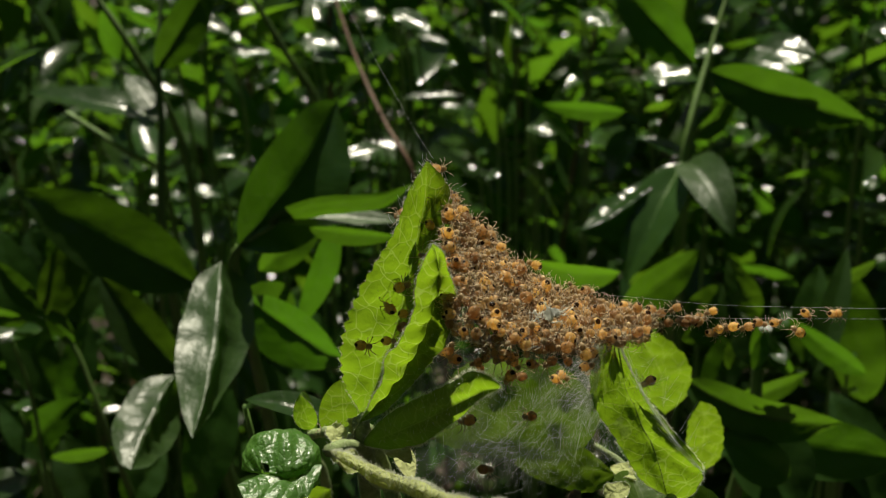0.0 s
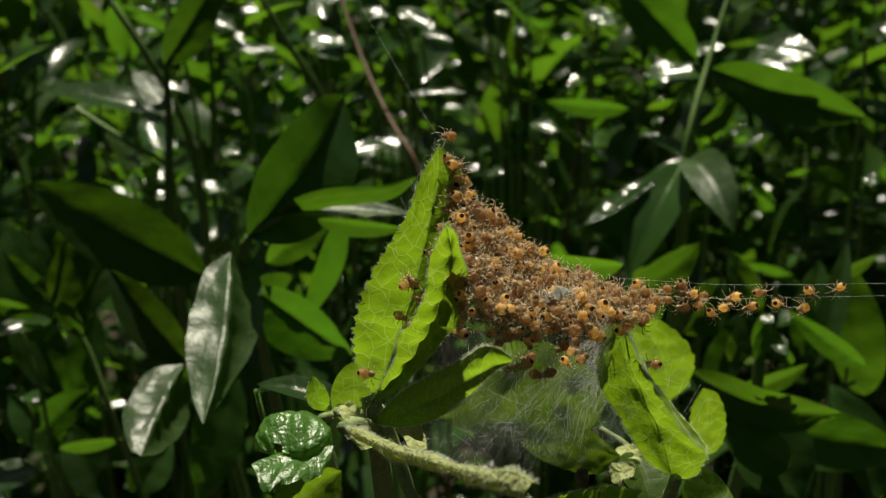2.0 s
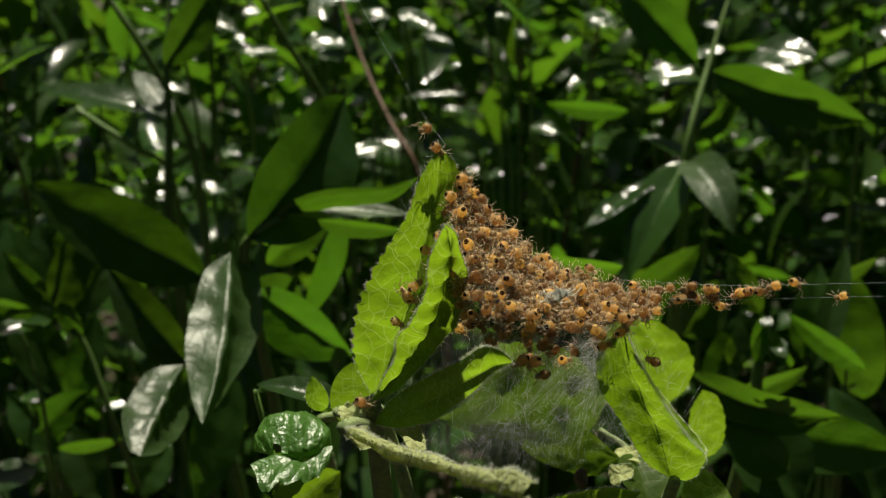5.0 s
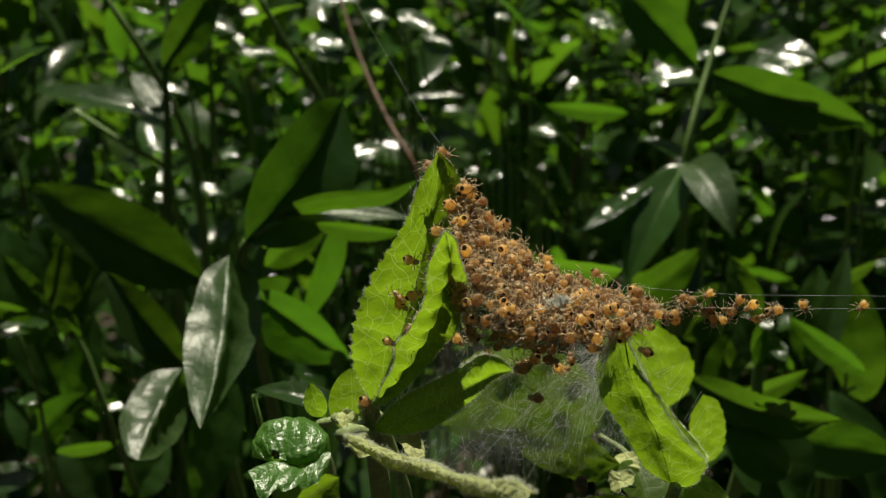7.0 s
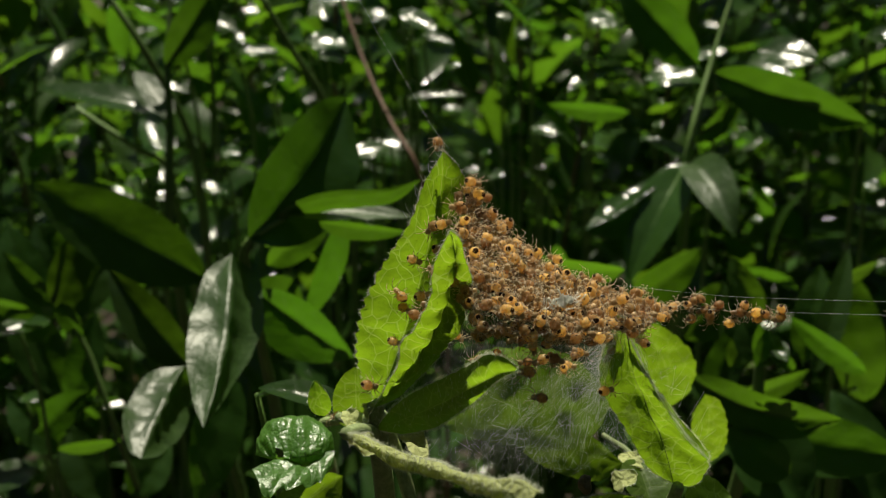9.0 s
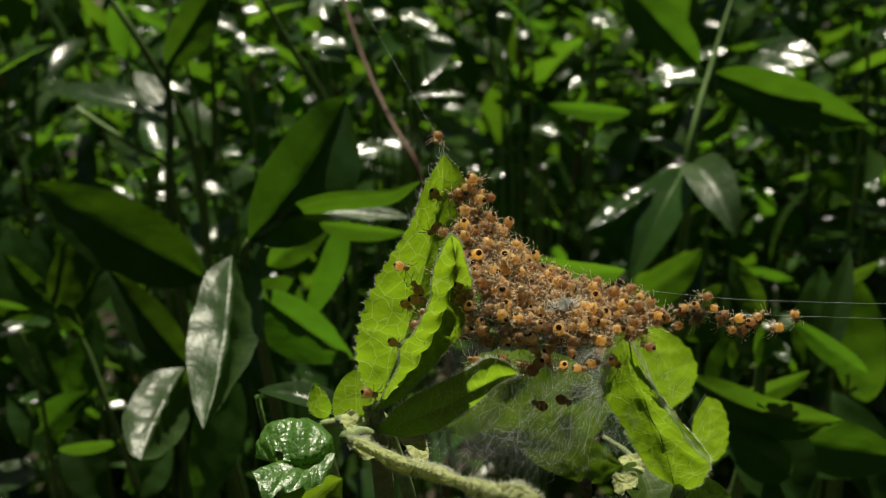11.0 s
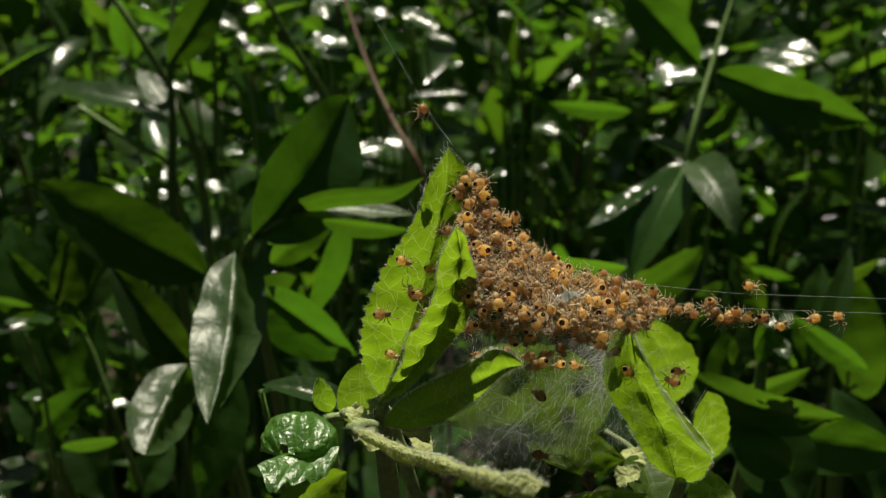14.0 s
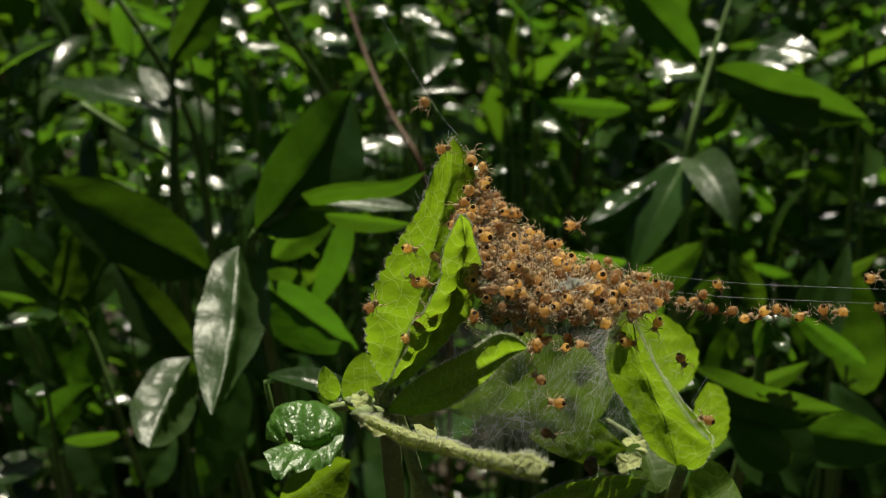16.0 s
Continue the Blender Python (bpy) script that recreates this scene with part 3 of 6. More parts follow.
loft_leaf(sprig, [(0.05454, 0.24800, 0.45347), (0.04521, 0.24900, 0.44888), (0.03679, 0.24400, 0.44542), (0.03092, 0.23500, 0.44155)],
          [(0.05454, 0.24800, 0.45347), (0.04614, 0.24300, 0.44790), (0.03826, 0.23800, 0.44394), (0.03092, 0.23500, 0.44155)],
          [(0.05454, 0.24800, 0.45347), (0.05253, 0.24500, 0.44392), (0.04556, 0.24100, 0.43957), (0.03731, 0.23700, 0.43899), (0.03092, 0.23500, 0.44155)],
          BACK_LEAF, "arching leaf, shining along its upper edge", 34, 5, (0.06, 0.06), (0.15, 0.0), 0, 0.0, 0.06, 8, 0.05, 36)
leaf(sprig, (0.05571, 0.24786, 0.45420), (0.04133, 0.23418, 0.42996), (-0.5, -0.8, 0.2), 0.013, fold=(10, 24), bend=24, rib=0.0004, seed=37)
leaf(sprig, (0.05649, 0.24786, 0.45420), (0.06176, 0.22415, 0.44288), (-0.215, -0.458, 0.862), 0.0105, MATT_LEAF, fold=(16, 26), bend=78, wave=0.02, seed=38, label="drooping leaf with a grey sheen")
leaf(sprig, (0.05677, 0.25116, 0.45492), (0.04707, 0.26028, 0.45807), (0.1, -0.6, 0.8), 0.005, fold=(10, 20), bend=20, seed=39)
leaf(sprig, (0.04502, 0.24742, 0.42530), (0.05762, 0.24384, 0.43519), (0.1, -0.85, -0.4), 0.011, fold=(10, 20), bend=20, seed=41)
leaf(sprig, (0.04538, 0.26783, 0.46312), (0.02573, 0.27238, 0.46460), (0.1, -0.8, -0.45), 0.0055, fold=(10, 20), bend=20, seed=42)
leaf(sprig, (0.06481, 0.26156, 0.47069), (0.07168, 0.25418, 0.46826), (-0.240, -0.493, 0.836), 0.004, fold=(8, 8), bend=10, seed=43)

sprig = plant("shrub_sprig", None, "low shrub sprig with arching dark wavy leaf and pale bud", "shrub", "shrub shoots")
stem(sprig, [(0.05572, 0.17680, 0.43990), (0.05466, 0.17700, 0.43289), (0.05434, 0.17771, 0.41999), (0.045, 0.205, 0.3), (0.04, 0.22, -0.01)], 0.0007, 0.0017)
leaf(sprig, (0.04281, 0.17818, 0.42953), (0.06798, 0.17260, 0.42415), (0.1, -0.95, -0.25), 0.0085, fold=(28, 12), bend=75, wave=0.05, rib=0.0004, seed=51)
leaf(sprig, (0.05466, 0.17700, 0.43289), (0.05182, 0.18090, 0.43975), (-0.196, -0.941, -0.276), 0.006, fold=(14, 14), bend=20, seed=52)
leaf(sprig, (0.05466, 0.17700, 0.43289), (0.05825, 0.17353, 0.43542), (0.1, -0.6, 0.8), 0.004, fold=(14, 14), bend=-20, seed=53)
leaf(sprig, (0.05466, 0.17700, 0.43289), (0.05417, 0.17519, 0.44165), (-0.235, -0.402, 0.885), 0.003, fold=(30, 30), bend=30, seed=58, label="pale folded bud at the tip")
leaf(sprig, (0.05434, 0.17771, 0.41999), (0.06127, 0.16871, 0.40952), (0.2, -0.95, -0.1), 0.014, fold=(10, 16), bend=30, rib=0.0004, seed=54)
leaf(sprig, (0.05483, 0.17745, 0.41904), (0.08021, 0.17459, 0.41609), (0.1, -0.9, 0.3), 0.011, fold=(10, 16), bend=25, seed=55)
leaf(sprig, (0.03093, 0.18100, 0.44787), (0.01463, 0.17785, 0.45154), (0.0, -0.85, -0.45), 0.0075, fold=(26, 10), bend=40, seed=56)
leaf(sprig, (0.07301, 0.20180, 0.42113), (0.08336, 0.21773, 0.44212), (-0.245, -0.923, -0.297), 0.006, fold=(10, 16), bend=20, seed=57)
leaf(sprig, (0.08116, 0.22250, 0.43282), (0.09252, 0.22388, 0.43801), (0.1, -0.8, -0.5), 0.0055, fold=(10, 16), bend=14, seed=59)

leaf(sprig, (0.03423, 0.19557, 0.43653), (0.04850, 0.19842, 0.44725), (-0.130, -0.943, -0.306), 0.0085, fold=(10, 14), bend=20, seed=120)
leaf(sprig, (0.05265, 0.17300, 0.43340), (0.05493, 0.17475, 0.44000), (-0.203, -0.941, -0.272), 0.0028, fold=(10, 14), bend=14, seed=133)
leaf(sprig, (0.05645, 0.17309, 0.43377), (0.05588, 0.17451, 0.43908), (-0.212, -0.939, -0.272), 0.0024, fold=(10, 14), bend=20, seed=134)
leaf(sprig, (0.05872, 0.17287, 0.43294), (0.05683, 0.17368, 0.43597), (-0.220, -0.939, -0.266), 0.0024, fold=(20, 24), bend=30, point=0.5, seed=135)
leaf(sprig, (0.05370, 0.17495, 0.44073), (0.05516, 0.17300, 0.44020), (-0.235, -0.402, 0.885), 0.0022, fold=(6, 6), bend=10, seed=136)
leaf(sprig, (0.06162, 0.20181, 0.43279), (0.05613, 0.20669, 0.44335), (-0.188, -0.934, -0.304), 0.006, fold=(10, 14), bend=20, seed=130)
leaf(sprig, (0.05247, 0.18802, 0.42762), (0.05716, 0.19190, 0.43444), (-0.188, -0.944, -0.271), 0.006, fold=(10, 14), bend=20, seed=131)
leaf(sprig, (0.05247, 0.18656, 0.42214), (0.06757, 0.18975, 0.42639), (-0.210, -0.945, -0.251), 0.005, fold=(10, 14), bend=40, seed=132)
leaf(sprig, (0.07913, 0.19243, 0.42479), (0.06487, 0.19515, 0.43500), (-0.244, -0.929, -0.278), 0.005, fold=(10, 16), bend=24, seed=121)
leaf(sprig, (0.05856, 0.16928, 0.41553), (0.04664, 0.17124, 0.42290), (0.1, -0.96, 0.15), 0.008, fold=(10, 16), bend=30, seed=123)
leaf(sprig, (0.05552, 0.17598, 0.43685), (0.05726, 0.17113, 0.43512), (-0.237, -0.391, 0.889), 0.0035, fold=(10, 10), bend=20, seed=124)

# small leaves that flash in the sun, each on its stalk
def sunlit_stalk(base, tip, face, w):
    t = plant("leafy_stalk", None, "thin stalk with one small glossy sunlit leaf", "shrub", "sunlit stalks")
    b = Vector(base)
    stem(t, [b, b + Vector((0.002, 0.004, -0.02)), Vector((b.x + 0.004, b.y + 0.02, b.z * 0.5)), Vector((b.x, b.y + 0.03, -0.01))], 0.0003, 0.0009, steps=4, sides=5)
    leaf(t, base, tip, face, w, fold=(9, 9), bend=16, wave=0.03, nu=14, nv=3, seed=int(b.x * 9000))


sunlit_stalk((-0.03547, 0.28957, 0.47853), (-0.02487, 0.28904, 0.47756), (0.046, -0.541, 0.840), 0.0085)
sunlit_stalk((-0.01320, 0.27754, 0.45283), (-0.02609, 0.27275, 0.45034), (0.018, -0.501, 0.865), 0.006)
sunlit_stalk((-0.01143, 0.29674, 0.48610), (-0.00167, 0.28833, 0.48078), (-0.021, -0.552, 0.834), 0.006)
sunlit_stalk((-0.02188, 0.30689, 0.48533), (-0.01406, 0.30433, 0.48350), (0.009, -0.553, 0.833), 0.0045)
sunlit_stalk((-0.00545, 0.29512, 0.48003), (0.00273, 0.29088, 0.47771), (-0.036, -0.545, 0.837), 0.0035)
sunlit_stalk((-0.01155, 0.28277, 0.46471), (-0.01329, 0.28565, 0.47553), (0.057, -0.910, -0.410), 0.006)
sunlit_stalk((-0.05403, 0.29388, 0.47527), (-0.04357, 0.29598, 0.47539), (0.095, -0.531, 0.842), 0.004)
sunlit_stalk((-0.06448, 0.27418, 0.47898), (-0.05982, 0.26899, 0.47505), (0.144, -0.521, 0.841), 0.004)
sunlit_stalk((-0.03425, 0.30757, 0.48787), (-0.02199, 0.30930, 0.48856), (0.037, -0.557, 0.830), 0.006)
sunlit_stalk((0.03789, 0.29652, 0.48538), (0.04516, 0.28945, 0.48214), (-0.156, -0.540, 0.827), 0.006)
sunlit_stalk((0.10486, 0.27481, 0.48167), (0.11148, 0.26861, 0.48074), (-0.337, -0.476, 0.812), 0.006)
sunlit_stalk((-0.00919, 0.29078, 0.46372), (0.00650, 0.29097, 0.46444), (-0.034, -0.524, 0.851), 0.0035)
sunlit_stalk((0.05990, 0.26538, 0.47725), (0.06796, 0.26269, 0.47788), (-0.229, -0.511, 0.829), 0.005)
sunlit_stalk((-0.03425, 0.30399, 0.47442), (-0.02634, 0.30137, 0.47236), (0.042, -0.536, 0.843), 0.005)
sunlit_stalk((0.02328, 0.28387, 0.45724), (0.03025, 0.27983, 0.45566), (-0.111, -0.506, 0.856), 0.005)
sunlit_stalk((-0.06672, 0.30659, 0.48413), (-0.05538, 0.30260, 0.47984), (0.124, -0.536, 0.835), 0.007)
sunlit_stalk((-0.07532, 0.27124, 0.44847), (-0.06755, 0.26744, 0.44491), (0.157, -0.470, 0.868), 0.006)
sunlit_stalk((-0.07255, 0.26452, 0.44268), (-0.06369, 0.26855, 0.44325), (0.149, -0.466, 0.872), 0.006)
sunlit_stalk((-0.06370, 0.27505, 0.44335), (-0.05490, 0.27375, 0.44141), (0.122, -0.473, 0.872), 0.004)

sunlit_stalk((-0.06564, 0.28, 0.47555), (-0.06217, 0.278, 0.47672), (0.148, -0.541, 0.828), 0.0032)
sunlit_stalk((-0.02292, 0.32, 0.48228), (-0.01892, 0.318, 0.48253), (0.024, -0.572, 0.820), 0.0037)
sunlit_stalk((-0.01942, 0.305, 0.47294), (-0.01549, 0.303, 0.47441), (0.017, -0.559, 0.829), 0.0035)
sunlit_stalk((-0.00905, 0.3, 0.48155), (-0.00303, 0.298, 0.48258), (-0.009, -0.571, 0.821), 0.0040)
sunlit_stalk((-0.01435, 0.315, 0.4741), (-0.01111, 0.313, 0.47471), (0.003, -0.562, 0.827), 0.0031)
sunlit_stalk((0.02018, 0.31, 0.47922), (0.02374, 0.308, 0.47864), (-0.085, -0.566, 0.820), 0.0041)
sunlit_stalk((0.02421, 0.32, 0.48302), (0.02736, 0.318, 0.48426), (-0.094, -0.571, 0.816), 0.0032)
sunlit_stalk((0.01576, 0.325, 0.4838), (0.02029, 0.323, 0.48229), (-0.073, -0.574, 0.816), 0.0032)
sunlit_stalk((0.03829, 0.29, 0.48428), (0.04438, 0.288, 0.48333), (-0.139, -0.564, 0.814), 0.0043)
sunlit_stalk((0.0106, 0.3, 0.44758), (0.01301, 0.298, 0.44782), (-0.057, -0.523, 0.850), 0.0030)
sunlit_stalk((0.01826, 0.31, 0.45449), (0.02032, 0.308, 0.45523), (-0.076, -0.534, 0.842), 0.0028)
sunlit_stalk((0.01353, 0.3, 0.44151), (0.01651, 0.298, 0.44124), (-0.064, -0.515, 0.855), 0.0049)
sunlit_stalk((0.02853, 0.3, 0.44531), (0.03103, 0.298, 0.4464), (-0.101, -0.517, 0.850), 0.0035)
sunlit_stalk((0.02519, 0.29, 0.4553), (0.02976, 0.288, 0.45731), (-0.097, -0.529, 0.843), 0.0038)
sunlit_stalk((0.05805, 0.3, 0.45576), (0.05979, 0.298, 0.45556), (-0.175, -0.519, 0.837), 0.0030)
sunlit_stalk((-0.07515, 0.27, 0.4531), (-0.0704, 0.268, 0.45375), (0.169, -0.500, 0.849), 0.0027)
sunlit_stalk((-0.07827, 0.27, 0.4458), (-0.07537, 0.268, 0.44534), (0.173, -0.488, 0.855), 0.0040)
sunlit_stalk((-0.07449, 0.28, 0.44126), (-0.07048, 0.278, 0.4414), (0.156, -0.489, 0.858), 0.0037)
sunlit_stalk((-0.05896, 0.29, 0.4499), (-0.05379, 0.288, 0.44864), (0.117, -0.512, 0.851), 0.0053)
sunlit_stalk((-0.06381, 0.295, 0.4371), (-0.05803, 0.293, 0.43932), (0.123, -0.495, 0.860), 0.0039)
sunlit_stalk((-0.0669, 0.27, 0.43824), (-0.06217, 0.268, 0.43851), (0.142, -0.484, 0.863), 0.0044)
sunlit_stalk((-0.11161, 0.28, 0.4564), (-0.10799, 0.278, 0.45761), (0.248, -0.482, 0.840), 0.0046)
sunlit_stalk((-0.09995, 0.28, 0.45258), (-0.09577, 0.278, 0.45362), (0.221, -0.486, 0.845), 0.0042)
sunlit_stalk((-0.09678, 0.3, 0.47391), (-0.09344, 0.298, 0.47478), (0.210, -0.524, 0.826), 0.0030)
sunlit_stalk((-0.04597, 0.295, 0.46845), (-0.04276, 0.293, 0.46799), (0.088, -0.545, 0.834), 0.0097)
sunlit_stalk((0.10282, 0.27, 0.48154), (0.10742, 0.268, 0.48012), (-0.312, -0.506, 0.804), 0.0036)
sunlit_stalk((0.071, 0.29, 0.4765), (0.07313, 0.288, 0.47686), (-0.220, -0.535, 0.816), 0.0029)
sunlit_stalk((0.09992, 0.255, 0.448), (0.10311, 0.253, 0.44748), (-0.293, -0.459, 0.839), 0.0042)
sunlit_stalk((0.08513, 0.215, 0.41196), (0.08662, 0.213, 0.4132), (-0.260, -0.390, 0.884), 0.0018)
sunlit_stalk((0.06485, 0.19, 0.41276), (0.06649, 0.188, 0.41352), (-0.224, -0.383, 0.896), 0.0019)
sunlit_stalk((0.07272, 0.19, 0.41265), (0.07657, 0.188, 0.41368), (-0.245, -0.376, 0.894), 0.0031)
sunlit_stalk((0.08457, 0.215, 0.41915), (0.08572, 0.213, 0.42058), (-0.264, -0.401, 0.877), 0.0028)
sunlit_stalk((-0.08803, 0.215, 0.42666), (-0.08027, 0.213, 0.42747), (0.224, -0.416, 0.881), 0.0032)
sunlit_stalk((-0.09224, 0.225, 0.40605), (-0.08842, 0.223, 0.40596), (0.212, -0.390, 0.896), 0.0044)
sunlit_stalk((-0.09619, 0.215, 0.39178), (-0.08846, 0.213, 0.39092), (0.218, -0.357, 0.908), 0.0053)
sunlit_stalk((-0.02282, 0.125, 0.4482), (-0.02041, 0.123, 0.44911), (0.084, -0.421, 0.903), 0.0019)

# broad soft leaves further in
for base, tip, w, face, k in (
    ((0.09260, 0.22364, 0.40600), (0.08742, 0.22742, 0.43577), 0.012, (-0.262, -0.921, -0.290), 101), ((0.07572, 0.21647, 0.41793), (0.07996, 0.22357, 0.43686), 0.009, (-0.232, -0.927, -0.296), 102),
    ((0.05075, 0.19601, 0.41878), (0.05801, 0.20175, 0.43258), 0.008, (-0.177, -0.948, -0.264), 103), ((0.05350, 0.18219, 0.40571), (0.06613, 0.18920, 0.41652), 0.014, (-0.210, -0.954, -0.212), 104),
    ((0.08230, 0.18618, 0.40131), (0.07456, 0.19628, 0.41982), 0.012, (0.2, -0.9, 0.25), 105), ((0.04533, 0.19407, 0.43092), (0.05349, 0.19966, 0.44027), 0.010, (-0.159, -0.944, -0.288), 106),
):
    leaf(sprig, base, tip, face, w, fold=(10, 18), bend=22, wave=0.02, seed=k)
sprig = plant("shrub_sprig", None, "low shrub sprig with short bright green leaves", "shrub", "shrub shoots")
stem(sprig, [(-0.08649, 0.24066, 0.43073), (-0.08452, 0.23348, 0.41152), (-0.08511, 0.22442, 0.38528), (-0.075, 0.27, 0.2), (-0.07, 0.28, -0.01)], 0.0006, 0.0015)
for base, tip, w, face, k in (
    ((-0.08554, 0.23150, 0.40411), (-0.09808, 0.23934, 0.42575), 0.012, (0.312, -0.908, -0.279), 111), ((-0.08354, 0.22992, 0.40203), (-0.07940, 0.23817, 0.42139), 0.009, (0.281, -0.923, -0.263), 112),
    ((-0.08995, 0.22367, 0.39799), (-0.07681, 0.22249, 0.40915), 0.008, (0.1, -0.94, 0.24), 113), ((-0.08761, 0.24450, 0.42962), (-0.09516, 0.24914, 0.43927), 0.011, (0.292, -0.899, -0.326), 114),
    ((-0.07437, 0.21800, 0.38449), (-0.08413, 0.22692, 0.39856), 0.010, (0.0, -0.94, 0.3), 115), ((-0.08441, 0.22454, 0.39350), (-0.09778, 0.22965, 0.40488), 0.010, (0.0, -0.94, 0.3), 116),
    ((-0.08546, 0.23801, 0.42077), (-0.07538, 0.24777, 0.43417), 0.010, (0.2, -0.9, 0.2), 117), ((-0.06705, 0.21468, 0.38759), (-0.05953, 0.22117, 0.39644), 0.009, (0.0, -0.94, 0.3), 118),
):
    leaf(sprig, base, tip, face, w, fold=(10, 18), bend=22, wave=0.02, seed=k)

# bare twigs and stalks that lean across the shrubs
for pts, r, mat, what in (
    ([(-0.02930, 0.30896, 0.49310), (-0.02115, 0.29329, 0.47310), (-0.01320, 0.27910, 0.45869), (-0.00658, 0.27120, 0.44847), (0.00124, 0.27274, 0.41537), (0.0, 0.33, 0.2), (0.0, 0.34, -0.01)], 0.0006, TWIG, "thin reddish-brown bare twig"),
    ([(-0.07901, 0.25755, 0.49422), (-0.06964, 0.25586, 0.48012), (-0.06094, 0.26051, 0.45872), (-0.05864, 0.26201, 0.43326), (-0.05, 0.31, 0.15), (-0.05, 0.32, -0.01)], 0.0009, STEM, "thin straight green stalk"),
    ([(-0.04541, 0.27739, 0.49108), (-0.03705, 0.27851, 0.47586), (-0.03123, 0.28096, 0.46566), (-0.02414, 0.28484, 0.44133), (-0.03, 0.33, 0.15), (-0.03, 0.34, -0.01)], 0.0009, STEM, "thin straight green stalk"),
    ([(-0.08660, 0.25809, 0.46513), (-0.07361, 0.25777, 0.45619), (-0.06699, 0.26595, 0.44806), (-0.05, 0.3, 0.2), (-0.05, 0.31, -0.01)], 0.0008, STEM, "thin leaning green stalk"),
):
    t = plant("twig", None, what, "twig", "twigs among the shrubs")
    stem(t, pts, r * 0.8, r * 1.3, mat)


# ---- the shrubs behind: shoots with paired leaves ----
def shoot(height, seed, joined, leafy=0.42):
    rng = random.Random(seed)
    e = plant("shrub_shoot", None, "upright shrub shoot with paired narrow green leaves", "shrub", "shrub shoots")
    lean = [rng.uniform(-0.03, 0.03) for _ in range(4)]
    line = bow([(0, 0, -0.01), (lean[0], lean[1], height * 0.45), (lean[2], lean[3], height)], 12)
    bm = bmesh.new()
    tube(bm, line, [0.0022 - 0.0016 * i / 24 for i in range(25)], 5)
    part("stem", bm, STEM if seed % 3 else TWIG, e)
    kinds = []
    for k in range(3):
        rows = blade(0.036 + 0.007 * k, 0.0125 + 0.001 * k, fold=(12 + 5 * k, 16), bend=20 + 14 * k, wave=0.03, nu=10, nv=2, seed=seed * 5 + k)
        kinds.append(rows)
    if joined:
        jm = bmesh.new()
    else:
        meshes = []
        for rows in kinds:
            b = bmesh.new()
            blade_mesh(b, rows)
            me = bpy.data.meshes.new("leaf")
            b.to_mesh(me)
            b.free()
            me.polygons.foreach_set("use_smooth", [True] * len(me.polygons))
            me.materials.append(BACK_LEAF)
            meshes.append(me)
    z, turn = height, rng.uniform(0, 180)
    while z > height - leafy and z > 0.05:
        f = z / height * 24
        at = line[min(int(f), 23)].lerp(line[min(int(f), 23) + 1], f - int(f)) if f < 24 else line[24]
        for side in (0, 180):
            if rng.random() < 0.12:
                continue
            up = rng.uniform(8, 62) - (height - z) * 60
            m = Matrix.Translation(at) @ pose(0, 0, 0, 0, 0, turn + side + rng.uniform(-20, 20)) @ pose(0, 0, 0, rng.uniform(-25, 25), -up, 0)
            k = rng.randrange(3)
            s = rng.uniform(0.7, 1.15) * (0.6 if height - z < 0.02 else 1)
            m = m @ Matrix.Diagonal((s, s, s, 1))
            if joined:
                blade_mesh(jm, kinds[k], m)
            else:
                o = new("leaf", meshes[k])
                o.parent = e
                o.matrix_basis = m
        z -= rng.uniform(0.012, 0.021)
        turn += 90 + rng.uniform(-15, 15)
    if joined:
        ob = part("foliage", jm, BACK_LEAF, e)
        ob["kind"] = "stuff"
    return e


rng = random.Random(11)
single = [shoot(h, i + 3, False) for i, h in enumerate((0.37, 0.42, 0.45))]
joined = [shoot(h, i + 23, True) for i, h in enumerate((0.5, 0.56, 0.6, 0.64))]
spots = []
for row, (y, n, spread) in enumerate(((0.31, 10, 0.15), (0.35, 11, 0.18), (0.41, 12, 0.23), (0.48, 14, 0.28), (0.56, 16, 0.34), (0.66, 18, 0.4), (0.8, 20, 0.5))):
    for i in range(n):
        spots.append((row, (i + 0.5 + rng.uniform(-0.4, 0.4)) / n * 2 * spread - spread, y + rng.uniform(-0.03, 0.03)))
used = set()
for row, x, y in spots:
    pool = single if row == 0 or (row == 1 and x < 0.09) else joined
    k = rng.randrange(len(pool))
    m = pose(x, y, rng.uniform(-0.03, 0.0), rng.uniform(-9, 9), rng.uniform(-9, 9), rng.uniform(0, 360))
    if row == 1 and x > 0.09:
        continue
    if (pool is single, k) in used:
        copy_thing(pool[k], m)
    else:
        used.add((pool is single, k))
        pool[k].matrix_basis = m

# taller growth further back, and tall shoots added at the right for shade
tall = [shoot(h, i + 43, True, 0.85) for i, h in enumerate((0.95, 1.15))]
for i in range(44):
    y = 0.95 + 0.75 * rng.random()
    x = ((i + 0.5) / 44 * 2 - 1) * 0.75 * y + rng.uniform(-0.05, 0.05)
    m = pose(x, y, 0, rng.uniform(-7, 7), rng.uniform(-7, 7), rng.uniform(0, 360))
    if i < 2:
        tall[i].matrix_basis = m
    else:
        copy_thing(tall[i % 2], m)
# added shoots: their crowns, above the view, shade the right-hand shrubs
for i in range(9):
    copy_thing(tall[i % 2], pose(0.13 + 0.26 * rng.random(), 0.46 + 0.2 * rng.random(), 0, rng.uniform(-6, 6), rng.uniform(-6, 6), rng.uniform(0, 360)))

